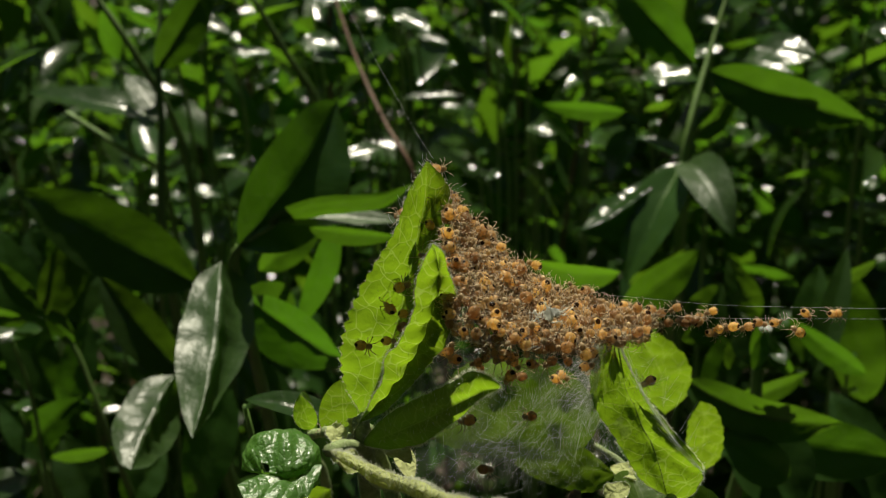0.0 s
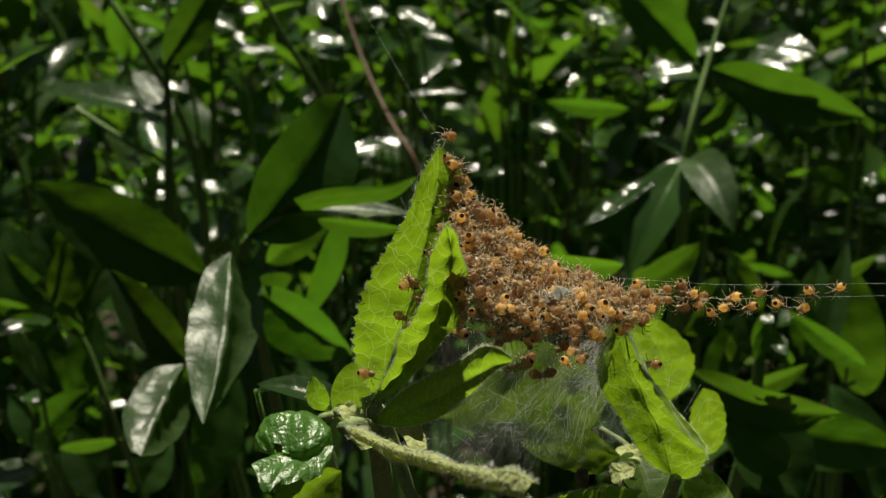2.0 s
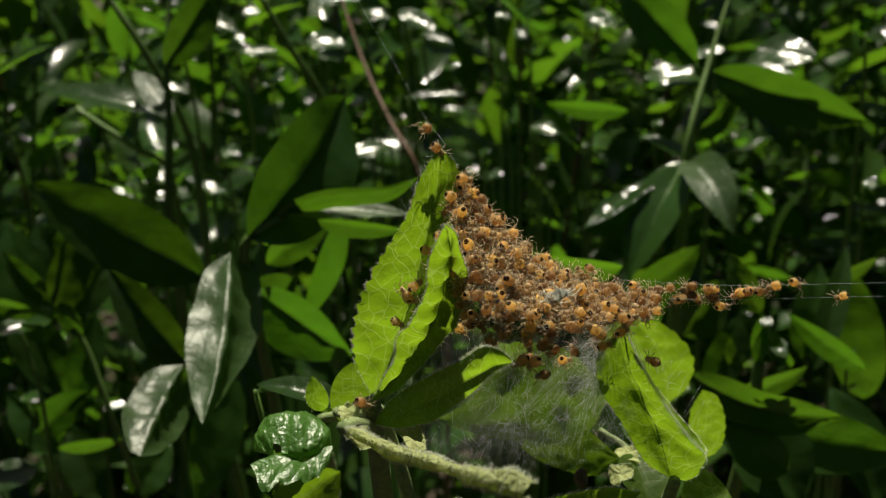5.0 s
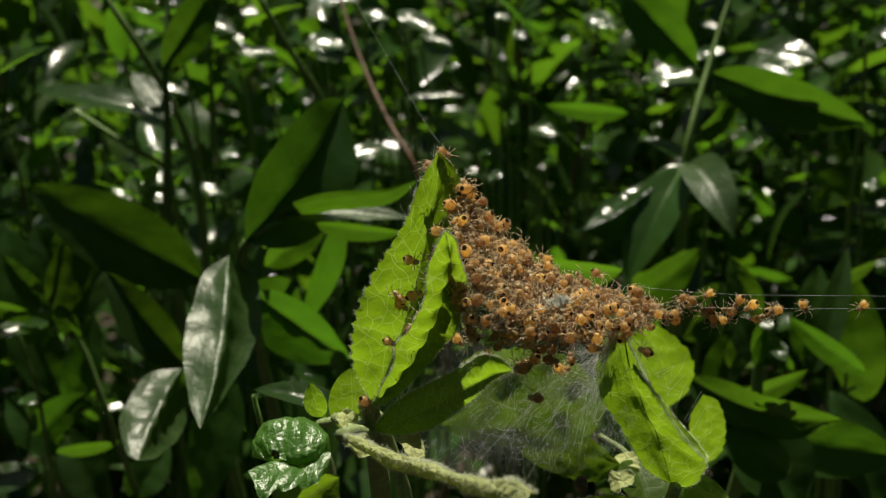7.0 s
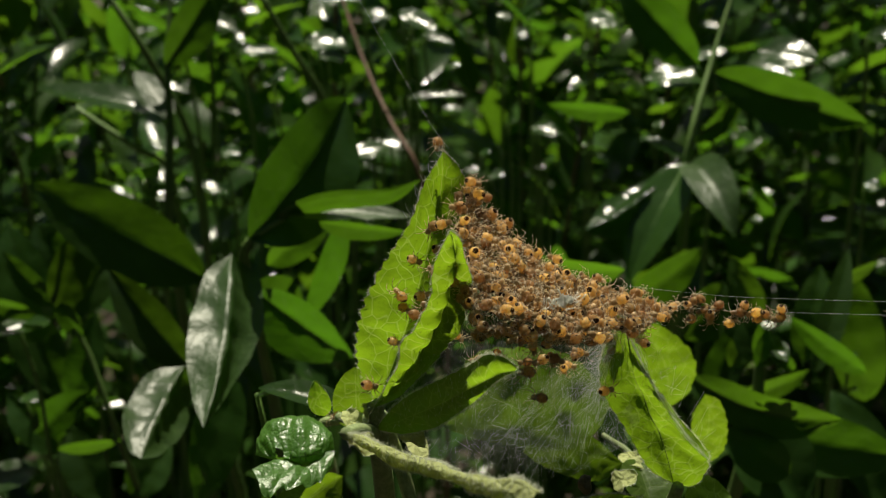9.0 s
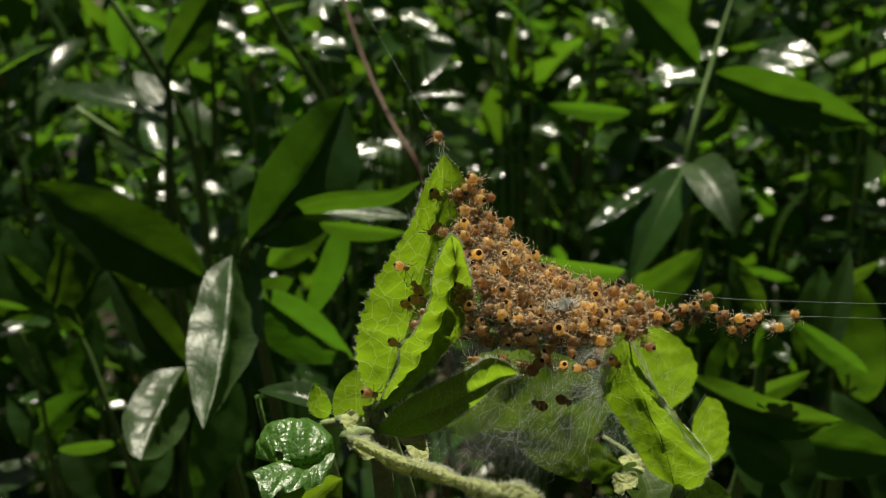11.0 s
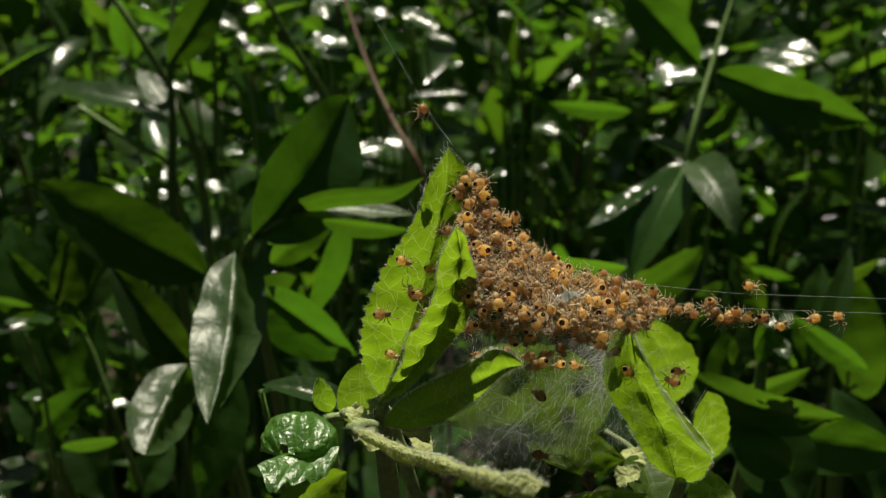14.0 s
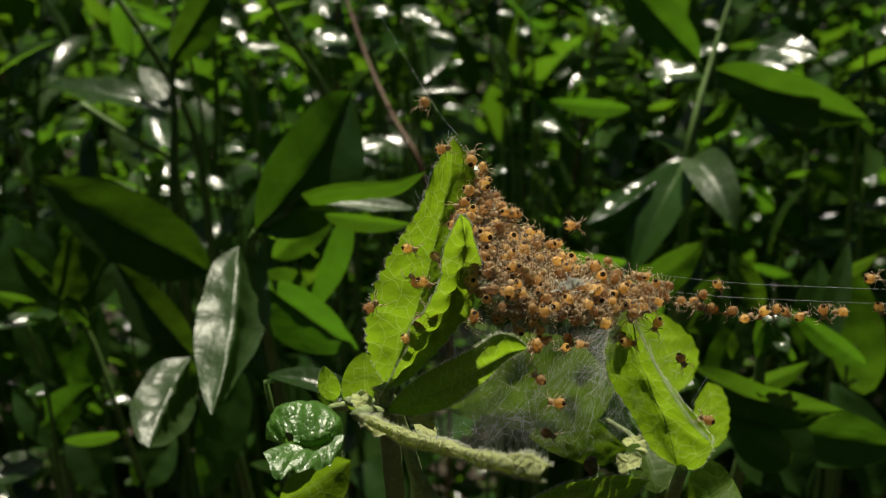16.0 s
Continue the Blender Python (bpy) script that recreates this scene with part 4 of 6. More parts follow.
# undergrowth that fills the shrubs down to the soil
bm = bmesh.new()
kinds = [blade(0.025 + 0.007 * k, 0.009, fold=(14, 18), bend=25 + 10 * k, nu=6, nv=1, seed=90 + k) for k in range(3)]
for _ in range(8200):
    y = 0.34 + 1.5 * rng.random() ** 1.3
    x = rng.uniform(-0.55, 0.55) * (y + 0.12)
    z = rng.uniform(0.02, 0.42 + 0.16 * min(y, 1.2))
    m = pose(x, y, z, rng.uniform(-40, 40), rng.uniform(-70, 30), rng.uniform(0, 360))
    sc = rng.uniform(0.7, 1.2)
    blade_mesh(bm, kinds[rng.randrange(3)], m @ Matrix.Diagonal((sc, sc, sc, 1)))
tagged(mesh_object("undergrowth", bm, BACK_LEAF), "dense dark green undergrowth of small pointed leaves", "foliage", kind="stuff")


# ---- hedge ring added on all sides to block low sky light, and low growth round the viewpoint ----
def bush(height, seed):
    rng = random.Random(seed)
    e = plant("hedge_bush", None, "tall dense bush with many dark green leaves, added to block low sky light", "bush", "hedge bushes")
    jm = bmesh.new()
    kinds = [blade(0.07 + 0.015 * k, 0.028, fold=(14, 18), bend=25 + 12 * k, nu=5, nv=1, seed=seed * 3 + k) for k in range(3)]
    for _ in range(7):
        top = height * rng.uniform(0.8, 1.0)
        line = bow([(rng.gauss(0, 0.05), rng.gauss(0, 0.05), -0.02), (rng.gauss(0, 0.09), rng.gauss(0, 0.09), top * 0.45), (rng.gauss(0, 0.2), rng.gauss(0, 0.2), top)], 8)
        b = bmesh.new()
        tube(b, line, [0.010 - 0.008 * i / 16 for i in range(17)], 6)
        part("stem", b, TWIG, e)
        for _ in range(190):
            f = rng.uniform(0.6, 15.99)
            at = line[int(f)].lerp(line[int(f) + 1], f - int(f)) + Vector((rng.gauss(0, 0.07), rng.gauss(0, 0.07), rng.gauss(0, 0.03)))
            sc = rng.uniform(0.7, 1.2)
            blade_mesh(jm, kinds[rng.randrange(3)], Matrix.Translation(at) @ pose(0, 0, 0, rng.uniform(-40, 40), rng.uniform(-60, 35), rng.uniform(0, 360)) @ Matrix.Diagonal((sc, sc, sc, 1)))
    ob = part("foliage", jm, BACK_LEAF, e)
    ob["kind"] = "stuff"
    return e


# invented ring of bushes; cuts the sky fill from the sides and behind
bushes = [bush(h, 300 + i) for i, h in enumerate((1.75, 2.0, 1.6))]
for i in range(66):
    ring = i % 2
    ang = math.tau * i / 66
    far = 1.75 + 0.34 * ring + rng.uniform(-0.08, 0.08)
    m = pose(far * math.sin(ang), 0.55 + far * math.cos(ang), 0, rng.uniform(-4, 4), rng.uniform(-4, 4), rng.uniform(0, 360))
    if i < 3:
        bushes[i].matrix_basis = m
    else:
        copy_thing(bushes[i % 3], m)
for i in range(110):
    x, y = rng.uniform(-1.3, 1.3), rng.uniform(-0.75, 1.3)
    if abs(x) < 0.2 + 0.5 * max(y, 0) and y > -0.14:
        continue
    copy_thing(joined[i % 4] if y > 0.25 else single[i % 3], pose(x, y, rng.uniform(-0.03, 0), rng.uniform(-9, 9), rng.uniform(-9, 9), rng.uniform(0, 360)))

# ---- the plant in front, with the web ----
host = plant("host_plant", None, "bright green downy plant with toothed leaves drawn together by silk", "plant")
stem(host, [(-0.00612, 0.09955, 0.45668), (-0.00506, 0.10153, 0.45246), (-0.00349, 0.10354, 0.44449), (-0.004, 0.125, 0.40), (0.0, 0.14, 0.2), (0.0, 0.15, -0.01)], 0.0006, 0.0011, DOWNY_STEM)
# upright leaf that holds the nest
loft_leaf(host, [(-0.00651, 0.09950, 0.45777), (-0.00806, 0.09830, 0.46176), (-0.00830, 0.09730, 0.46555), (-0.00712, 0.09660, 0.46993), (-0.00488, 0.09620, 0.47382), (-0.00301, 0.09600, 0.47705), (-0.00189, 0.09600, 0.48042), (-0.00013, 0.09630, 0.48327)],
          [(-0.00651, 0.09950, 0.45777), (-0.00439, 0.09880, 0.46360), (-0.00257, 0.09800, 0.46951), (-0.00130, 0.09740, 0.47512), (-0.00042, 0.09690, 0.47946), (-0.00013, 0.09630, 0.48327)],
          [(-0.00651, 0.09950, 0.45777), (-0.00401, 0.09840, 0.46260), (-0.00150, 0.09700, 0.46845), (-0.00005, 0.09600, 0.47336), (0.00105, 0.09530, 0.47671), (0.00204, 0.09540, 0.47968), (0.00143, 0.09590, 0.48162), (-0.00013, 0.09630, 0.48327)],
          NEAR_LEAF, "upright toothed leaf, sunlit from behind, pale veins showing", 68, 8, (0.06, 0.05), (0.0, 0.05), 22, 0.13, 0.035, 7, 0.035, 61, hairs=620, hair_len=0.00027)
# narrow folded leaf in front of it
loft_leaf(host, [(-0.00648, 0.09400, 0.45971), (-0.00371, 0.09060, 0.46530), (-0.00167, 0.08780, 0.47044), (-0.00044, 0.08580, 0.47476), (-0.00008, 0.08480, 0.47741), (0.00041, 0.08380, 0.47915)],
          [(-0.00648, 0.09400, 0.45971), (-0.00278, 0.09280, 0.46462), (-0.00044, 0.09100, 0.46952), (0.00056, 0.08900, 0.47382), (0.00085, 0.08660, 0.47693), (0.00041, 0.08380, 0.47915)],
          [(-0.00648, 0.09400, 0.45971), (-0.00417, 0.09260, 0.46137), (-0.00123, 0.09060, 0.46547), (0.00102, 0.08900, 0.46836), (0.00185, 0.08780, 0.47145), (0.00169, 0.08620, 0.47561), (0.00123, 0.08490, 0.47809), (0.00041, 0.08380, 0.47915)],
          NEAR_LEAF, "narrow folded puckered leaf with downy margins", 60, 8, (0.16, 0.14), (0.35, 0.1), 13, 0.1, 0.09, 9, 0.2, 62, hairs=1300, hair_len=0.0003)
# leaf that points at the web
loft_leaf(host, [(-0.00644, 0.09450, 0.45734), (-0.00438, 0.09150, 0.46117), (-0.00128, 0.08700, 0.46490), (0.00147, 0.08150, 0.46847), (0.00316, 0.07740, 0.47115), (0.00446, 0.07520, 0.47171), (0.00533, 0.07440, 0.47110)],
          [(-0.00644, 0.09450, 0.45734), (-0.00334, 0.09040, 0.46029), (-0.00032, 0.08600, 0.46357), (0.00236, 0.08100, 0.46714), (0.00412, 0.07680, 0.46985), (0.00533, 0.07440, 0.47110)],
          [(-0.00644, 0.09450, 0.45734), (-0.00363, 0.09140, 0.45831), (-0.00080, 0.08740, 0.46072), (0.00117, 0.08360, 0.46374), (0.00278, 0.08000, 0.46674), (0.00401, 0.07700, 0.46927), (0.00533, 0.07440, 0.47110)],
          NEAR_LEAF, "half-folded leaf with a sunlit upturned tip", 56, 8, (0.1, 0.1), (0.15, 0.0), 12, 0.05, 0.08, 7, 0.05, 63, hairs=1100, hair_len=0.0003)
# leaf on the far side of the web
loft_leaf(host, [(0.02347, 0.10200, 0.44804), (0.02071, 0.10080, 0.45026), (0.01773, 0.09960, 0.45528), (0.01530, 0.09890, 0.45944), (0.01502, 0.09860, 0.46258), (0.01561, 0.09860, 0.46543), (0.01616, 0.09860, 0.46881)],
          [(0.02347, 0.10200, 0.44804), (0.02217, 0.10160, 0.45236), (0.02043, 0.10100, 0.45630), (0.01853, 0.10020, 0.46051), (0.01705, 0.09920, 0.46523), (0.01616, 0.09860, 0.46881)],
          [(0.02347, 0.10200, 0.44804), (0.02562, 0.10220, 0.44756), (0.02690, 0.10160, 0.44976), (0.02627, 0.10080, 0.45214), (0.02361, 0.09980, 0.45533), (0.02075, 0.09900, 0.45912), (0.01844, 0.09850, 0.46320), (0.01703, 0.09840, 0.46636), (0.01616, 0.09860, 0.46881)],
          NEAR_LEAF, "bright hanging toothed leaf with spiderling shadows and a silk-bound edge", 64, 8, (0.05, 0.04), (0.0, 0.1), 15, 0.06, 0.02, 6, 0.02, 64, hairs=1040, rib=0.00003)
loft_leaf(host, [(0.03156, 0.14200, 0.43923), (0.02835, 0.14050, 0.44254), (0.02491, 0.13800, 0.44922), (0.02376, 0.13700, 0.45432)],
          [(0.03156, 0.14200, 0.43923), (0.03015, 0.13960, 0.44620), (0.02746, 0.13800, 0.45099), (0.02376, 0.13700, 0.45432)],
          [(0.03156, 0.14200, 0.43923), (0.03392, 0.14040, 0.44260), (0.03391, 0.13860, 0.44741), (0.03113, 0.13760, 0.45114), (0.02714, 0.13700, 0.45370), (0.02376, 0.13700, 0.45432)],
          NEAR_LEAF, "", 40, 6, (0.05, 0.05), (0.0, 0.0), 9, 0.1, 0.02, 6, 0.02, 65)
loft_leaf(host, [(0.03425, 0.13400, 0.43405), (0.03251, 0.13260, 0.43783), (0.03209, 0.13080, 0.44302), (0.03329, 0.13000, 0.44624)],
          [(0.03425, 0.13400, 0.43405), (0.03453, 0.13260, 0.43864), (0.03425, 0.13100, 0.44294), (0.03329, 0.13000, 0.44624)],
          [(0.03425, 0.13400, 0.43405), (0.03680, 0.13260, 0.43703), (0.03674, 0.13100, 0.44161), (0.03514, 0.13000, 0.44547), (0.03329, 0.13000, 0.44624)],
          NEAR_LEAF, "", 36, 6, (0.05, 0.05), (0.0, 0.0), 9, 0.1, 0.02, 6, 0.02, 66)
# the next two leaves carry the nest's shade in their material
loft_leaf(host, [(0.01760, 0.10620, 0.45543), (0.01256, 0.10720, 0.46023), (0.00435, 0.10740, 0.46045), (0.00084, 0.10720, 0.45738), (-0.00104, 0.10640, 0.45275)],
          [(0.01760, 0.10620, 0.45543), (0.01031, 0.10680, 0.45503), (0.00381, 0.10690, 0.45466), (-0.00104, 0.10640, 0.45275)],
          [(0.01760, 0.10620, 0.45543), (0.01541, 0.10620, 0.45135), (0.00920, 0.10620, 0.45017), (0.00384, 0.10630, 0.45088), (0.00086, 0.10640, 0.45179), (-0.00104, 0.10640, 0.45275)],
          SHADED_LEAF, "green leaf inside the web, its shade put into a darker colour", 44, 6, (0.02, 0.02), (0.0, 0.0), 14, 0.06, 0.0, 7, 0.0, 67)
loft_leaf(host, [(0.01981, 0.11000, 0.44625), (0.01696, 0.11030, 0.44880), (0.01384, 0.11060, 0.45099), (0.01080, 0.11080, 0.44989), (0.00868, 0.11060, 0.44742)],
          [(0.01981, 0.11000, 0.44625), (0.01579, 0.11030, 0.44704), (0.01208, 0.11050, 0.44748), (0.00868, 0.11060, 0.44742)],
          [(0.01981, 0.11000, 0.44625), (0.01707, 0.10980, 0.44431), (0.01335, 0.11000, 0.44488), (0.01056, 0.11040, 0.44603), (0.00868, 0.11060, 0.44742)],
          SHADED_LEAF, "green leaf inside the web, its shade put into a darker colour", 40, 6, (0.03, 0.03), (0.0, 0.0), 10, 0.06, 0.02, 7, 0.02, 68)
leaf(host, (0.02140, 0.10165, 0.44518), (0.02036, 0.10665, 0.44843), (0.2, -0.9, 0.3), 0.006, NEAR_LEAF, fold=(20, 20), bend=30, peak=0.5, point=0.6, teeth=8, serr=0.08, nu=40, nv=5, seed=69)
leaf(host, (0.02574, 0.10488, 0.44178), (0.03105, 0.10746, 0.44372), (0.2, -0.7, 0.6), 0.008, NEAR_LEAF, fold=(20, 20), bend=30, peak=0.5, teeth=8, serr=0.08, nu=40, nv=5, seed=70)
# downy rolled leaf that leans across the front
loft_leaf(host, [(-0.00857, 0.08800, 0.45985), (-0.00632, 0.08600, 0.46045), (-0.00306, 0.08180, 0.46095), (0.00056, 0.07600, 0.46252), (0.00330, 0.07060, 0.46454), (0.00522, 0.06720, 0.46588), (0.00639, 0.06540, 0.46602)],
          [(-0.00857, 0.08800, 0.45985), (-0.00647, 0.08460, 0.46053), (-0.00301, 0.08020, 0.46117), (0.00054, 0.07440, 0.46280), (0.00321, 0.06880, 0.46484), (0.00562, 0.06500, 0.46574)],
          [(-0.00857, 0.08800, 0.45985), (-0.00693, 0.08560, 0.45949), (-0.00342, 0.08140, 0.45989), (0.00035, 0.07560, 0.46140), (0.00297, 0.07000, 0.46340), (0.00483, 0.06660, 0.46439), (0.00561, 0.06540, 0.46462)],
          DOWNY_LEAF, "rolled downy leaf, woolly along its back", 64, 7, (0.16, 0.16), (0.2, 0.2), 0, 0.0, 0.26, 8, 0.12, 71, hairs=4200, hair_len=0.00034, edge=0.5)
# glossy rolled leaf with holes
loft_leaf(host, [(-0.01161, 0.10700, 0.44908), (-0.01184, 0.10640, 0.44714), (-0.01350, 0.10600, 0.44609), (-0.01531, 0.10540, 0.44711), (-0.01692, 0.10540, 0.44867), (-0.01849, 0.10600, 0.44876), (-0.02003, 0.10700, 0.44867)],
          [(-0.01161, 0.10700, 0.44908), (-0.01329, 0.10500, 0.44984), (-0.01525, 0.10420, 0.44977), (-0.01739, 0.10480, 0.44960), (-0.02003, 0.10700, 0.44867)],
          [(-0.01161, 0.10700, 0.44908), (-0.01231, 0.10940, 0.45007), (-0.01393, 0.11100, 0.45074), (-0.01647, 0.11160, 0.45114), (-0.01876, 0.11100, 0.45066), (-0.01990, 0.10940, 0.44958), (-0.02003, 0.10700, 0.44867)],
          GLOSSY_LEAF, "curled glossy leaf with two eaten holes", 90, 20, (0.1, 0.24), (0.2, 0.0), 0, 0.0, 0.02, 6, 0.0, 72, holes=((0.62, 0.0, 0.04), (0.38, -0.3, 0.04)))
loft_leaf(host, [(-0.01126, 0.10600, 0.44969), (-0.01253, 0.10300, 0.44807), (-0.01458, 0.10080, 0.44817), (-0.01642, 0.09980, 0.44843), (-0.01754, 0.09860, 0.44843), (-0.01942, 0.10150, 0.44975)],
          [(-0.01126, 0.10600, 0.44969), (-0.01390, 0.10500, 0.44893), (-0.01660, 0.10320, 0.44910), (-0.01942, 0.10150, 0.44975)],
          [(-0.01126, 0.10600, 0.44969), (-0.01377, 0.10700, 0.44934), (-0.01618, 0.10660, 0.44906), (-0.01803, 0.10500, 0.44924), (-0.01942, 0.10150, 0.44975)],
          GLOSSY_LEAF, "", 60, 12, (0.06, 0.08), (0.1, 0.1), 7, 0.14, 0.06, 5, 0.08, 79, holes=((0.3, 0.25, 0.06),))
leaf(host, (-0.01129, 0.11168, 0.44395), (-0.01914, 0.10859, 0.44008), (0.136, -0.976, -0.171), 0.0075, NEAR_LEAF, fold=(14, 14), bend=20, peak=0.5, nu=30, nv=4, seed=73)
leaf(host, (-0.01316, 0.11709, 0.44870), (-0.01546, 0.12190, 0.45122), (0.120, -0.966, -0.229), 0.0026, NEAR_LEAF, fold=(16, 16), bend=20, peak=0.5, nu=24, nv=4, seed=74)
leaf(host, (-0.00933, 0.109, 0.45092), (-0.00933, 0.1076, 0.45846), (0.1, -0.98, -0.1), 0.0052, NEAR_LEAF, fold=(16, 16), bend=20, peak=0.5, point=0.6, nu=24, nv=4, seed=75)
leaf(host, (-0.00936, 0.12071, 0.44675), (-0.02261, 0.12446, 0.44917), (0.049, -0.397, 0.916), 0.004, BACK_LEAF, fold=(16, 16), bend=40, peak=0.5, nu=24, nv=4, seed=76)
loft_leaf(host, [(0.01921, 0.09500, 0.45004), (0.01526, 0.09140, 0.45243), (0.01098, 0.08700, 0.45406), (0.00758, 0.08300, 0.45486), (0.00590, 0.08000, 0.45529)],
          [(0.01921, 0.09500, 0.45004), (0.01568, 0.09200, 0.45096), (0.01161, 0.08760, 0.45253), (0.00839, 0.08360, 0.45396), (0.00590, 0.08000, 0.45529)],
          [(0.01921, 0.09500, 0.45004), (0.01667, 0.09260, 0.44900), (0.01231, 0.08840, 0.45036), (0.00871, 0.08400, 0.45262), (0.00590, 0.08000, 0.45529)],
          NEAR_LEAF, "low leaf with a pale downy upper edge", 44, 6, (0.08, 0.08), (0.2, 0.0), 9, 0.08, 0.06, 7, 0.05, 77, hairs=900, hair_len=0.0003)
leaf(host, (-0.00342, 0.10366, 0.45271), (-0.00186, 0.09728, 0.45207), (-0.017, -0.381, 0.924), 0.0022, DOWNY_LEAF, hairs=60, fold=(20, 20), bend=30, peak=0.5, nu=24, nv=4, seed=78)
leaf(host, (-0.00824, 0.08882, 0.45916), (-0.00593, 0.08660, 0.45860), (0.017, -0.383, 0.924), 0.0022, DOWNY_LEAF, hairs=240, hair_len=0.0002, fold=(18, 14), bend=30, peak=0.6, point=0.4, wave=0.1, nu=20, nv=4, seed=80, label="small pale woolly leaf")
leaf(host, (0.01873, 0.10767, 0.44839), (0.02173, 0.10547, 0.44790), (-0.145, -0.367, 0.919), 0.0022, DOWNY_LEAF, hairs=120, hair_len=0.0002, fold=(18, 14), bend=30, wave=0.1, nu=20, nv=4, seed=82, label="small pale woolly leaf")
leaf(host, (0.01721, 0.10132, 0.44783), (0.01972, 0.10167, 0.44915), (-0.138, -0.360, 0.923), 0.0026, DOWNY_LEAF, hairs=160, hair_len=0.0002, fold=(18, 14), bend=40, wave=0.1, nu=20, nv=4, seed=83)
leaf(host, (0.01874, 0.10475, 0.45297), (0.02007, 0.10418, 0.45083), (-0.145, -0.377, 0.915), 0.0012, GLOSSY_LEAF, fold=(12, 10), bend=20, nu=14, nv=3, seed=84)
stem(host, [(-0.00618, 0.10040, 0.45601), (-0.01148, 0.11515, 0.44920), (-0.01622, 0.12406, 0.44378), (-0.016, 0.15, 0.42), (-0.01, 0.16, -0.01)], 0.00045, 0.0009, DOWNY_STEM)
stem(host, [(-0.00411, 0.08998, 0.45646), (-0.00328, 0.08925, 0.45373), (-0.00136, 0.09020, 0.44952), (0.0, 0.125, 0.40)], 0.0004, 0.0007, DOWNY_STEM)
stem(host, [(0.02363, 0.10049, 0.44862), (0.02313, 0.10164, 0.44518), (0.026, 0.13, 0.40), (0.02, 0.15, -0.01)], 0.0006, 0.0012, DOWNY_STEM)
stem(host, [(0.01763, 0.11288, 0.44850), (0.02073, 0.11134, 0.44663), (0.02120, 0.10778, 0.44490), (0.02236, 0.10345, 0.44421), (0.024, 0.132, 0.39)], 0.0003, 0.0009, DOWNY_STEM)


def downy_stem(points, r0, r1, count, seed):
    """A stem with spreading pale hairs."""
    ob = stem(host, points, r0, r1, DOWNY_STEM)
    rng = random.Random(seed)
    line = bow(points[:3], 8)
    bm = bmesh.new()
    for _ in range(count):
        f = rng.uniform(0, len(line) - 1.01)
        p = line[int(f)].lerp(line[int(f) + 1], f - int(f))
        d = Vector((rng.gauss(0, 1), rng.gauss(0, 1), rng.gauss(0, 1))).normalized()
        p, d = p + d * r0 * 0.8, d * rng.uniform(0.0002, 0.0006)
        tube(bm, [p, p + d * 0.6 + Vector((0, 0, 0.00005)), p + d], [0.000016, 0.000012, 0.000004], 3, cap=False)
    part("down", bm, HAIR, ob, "spreading pale hairs")


downy_stem([(-0.00641, 0.09460, 0.45980), (-0.00629, 0.09480, 0.45789), (-0.00613, 0.09600, 0.45480), (-0.004, 0.125, 0.40)], 0.0008, 0.0011, 260, 500)
downy_stem([(-0.00650, 0.09940, 0.45799), (-0.00646, 0.09760, 0.45723), (-0.00628, 0.09540, 0.45682)], 0.0006, 0.0007, 160, 501)
downy_stem([(-0.00857, 0.08800, 0.45985), (-0.00779, 0.09050, 0.45904), (-0.00646, 0.09480, 0.45686)], 0.0006, 0.0007, 160, 502)
downy_stem([(-0.01064, 0.10300, 0.45486), (-0.00848, 0.09900, 0.45602), (-0.00636, 0.09500, 0.45757)], 0.0005, 0.0006, 160, 503)
leaf(host, (-0.01224, 0.104, 0.45454), (-0.01318, 0.104, 0.45831), (0.1, -0.97, -0.2), 0.0024, NEAR_LEAF, hairs=60, hair_len=0.0002, fold=(18, 12), bend=20, nu=16, nv=3, seed=520)
leaf(host, (-0.00719, 0.095, 0.45814), (-0.00647, 0.094, 0.46005), (0.05, -0.55, 0.83), 0.0018, DOWNY_LEAF, hairs=90, hair_len=0.00022, fold=(22, 18), bend=30, wave=0.08, nu=16, nv=3, seed=521)
leaf(host, (-0.00795, 0.095, 0.45734), (-0.00965, 0.0965, 0.45829), (0.05, -0.55, 0.83), 0.002, DOWNY_LEAF, hairs=90, hair_len=0.00022, fold=(22, 18), bend=30, wave=0.08, nu=16, nv=3, seed=522)
leaf(host, (-0.00372, 0.095, 0.45655), (-0.00176, 0.092, 0.4567), (0.05, -0.55, 0.83), 0.0022, DOWNY_LEAF, hairs=90, hair_len=0.00022, fold=(22, 18), bend=30, wave=0.08, nu=16, nv=3, seed=523)


# ---- the nest: silk sheets, strands and threads ----
def quad_curve(a, b, c, t):
    return Vector(a) * (1 - t) ** 2 + Vector(b) * 2 * t * (1 - t) + Vector(c) * t * t


# the crowd hangs between an upper and a lower edge of silk
TOP = ((0.00185, 0.09759, 0.48047), (0.00589, 0.09629, 0.47171), (0.01989, 0.09951, 0.46825))
LOW = ((0.00131, 0.08849, 0.47350), (0.00407, 0.07895, 0.46877), (0.01862, 0.09528, 0.46792))
FOOT = ((-0.00436, 0.09791, 0.45055), (0.00673, 0.09810, 0.44740), (0.01955, 0.10382, 0.44948))


def nest(u, v):
    """A place on the tent of silk: v 0 at the top edge, 1 at the crowd's lower edge, 2 at the foot of the web."""
    a, b, c = quad_curve(*TOP, u), quad_curve(*LOW, u), quad_curve(*FOOT, u)
    p = a.lerp(b, v) if v <= 1 else b.lerp(c, v - 1)
    return p + Vector((0, -0.003 * math.sin(math.pi * min(v, 1)) * math.sin(math.pi * u), 0))


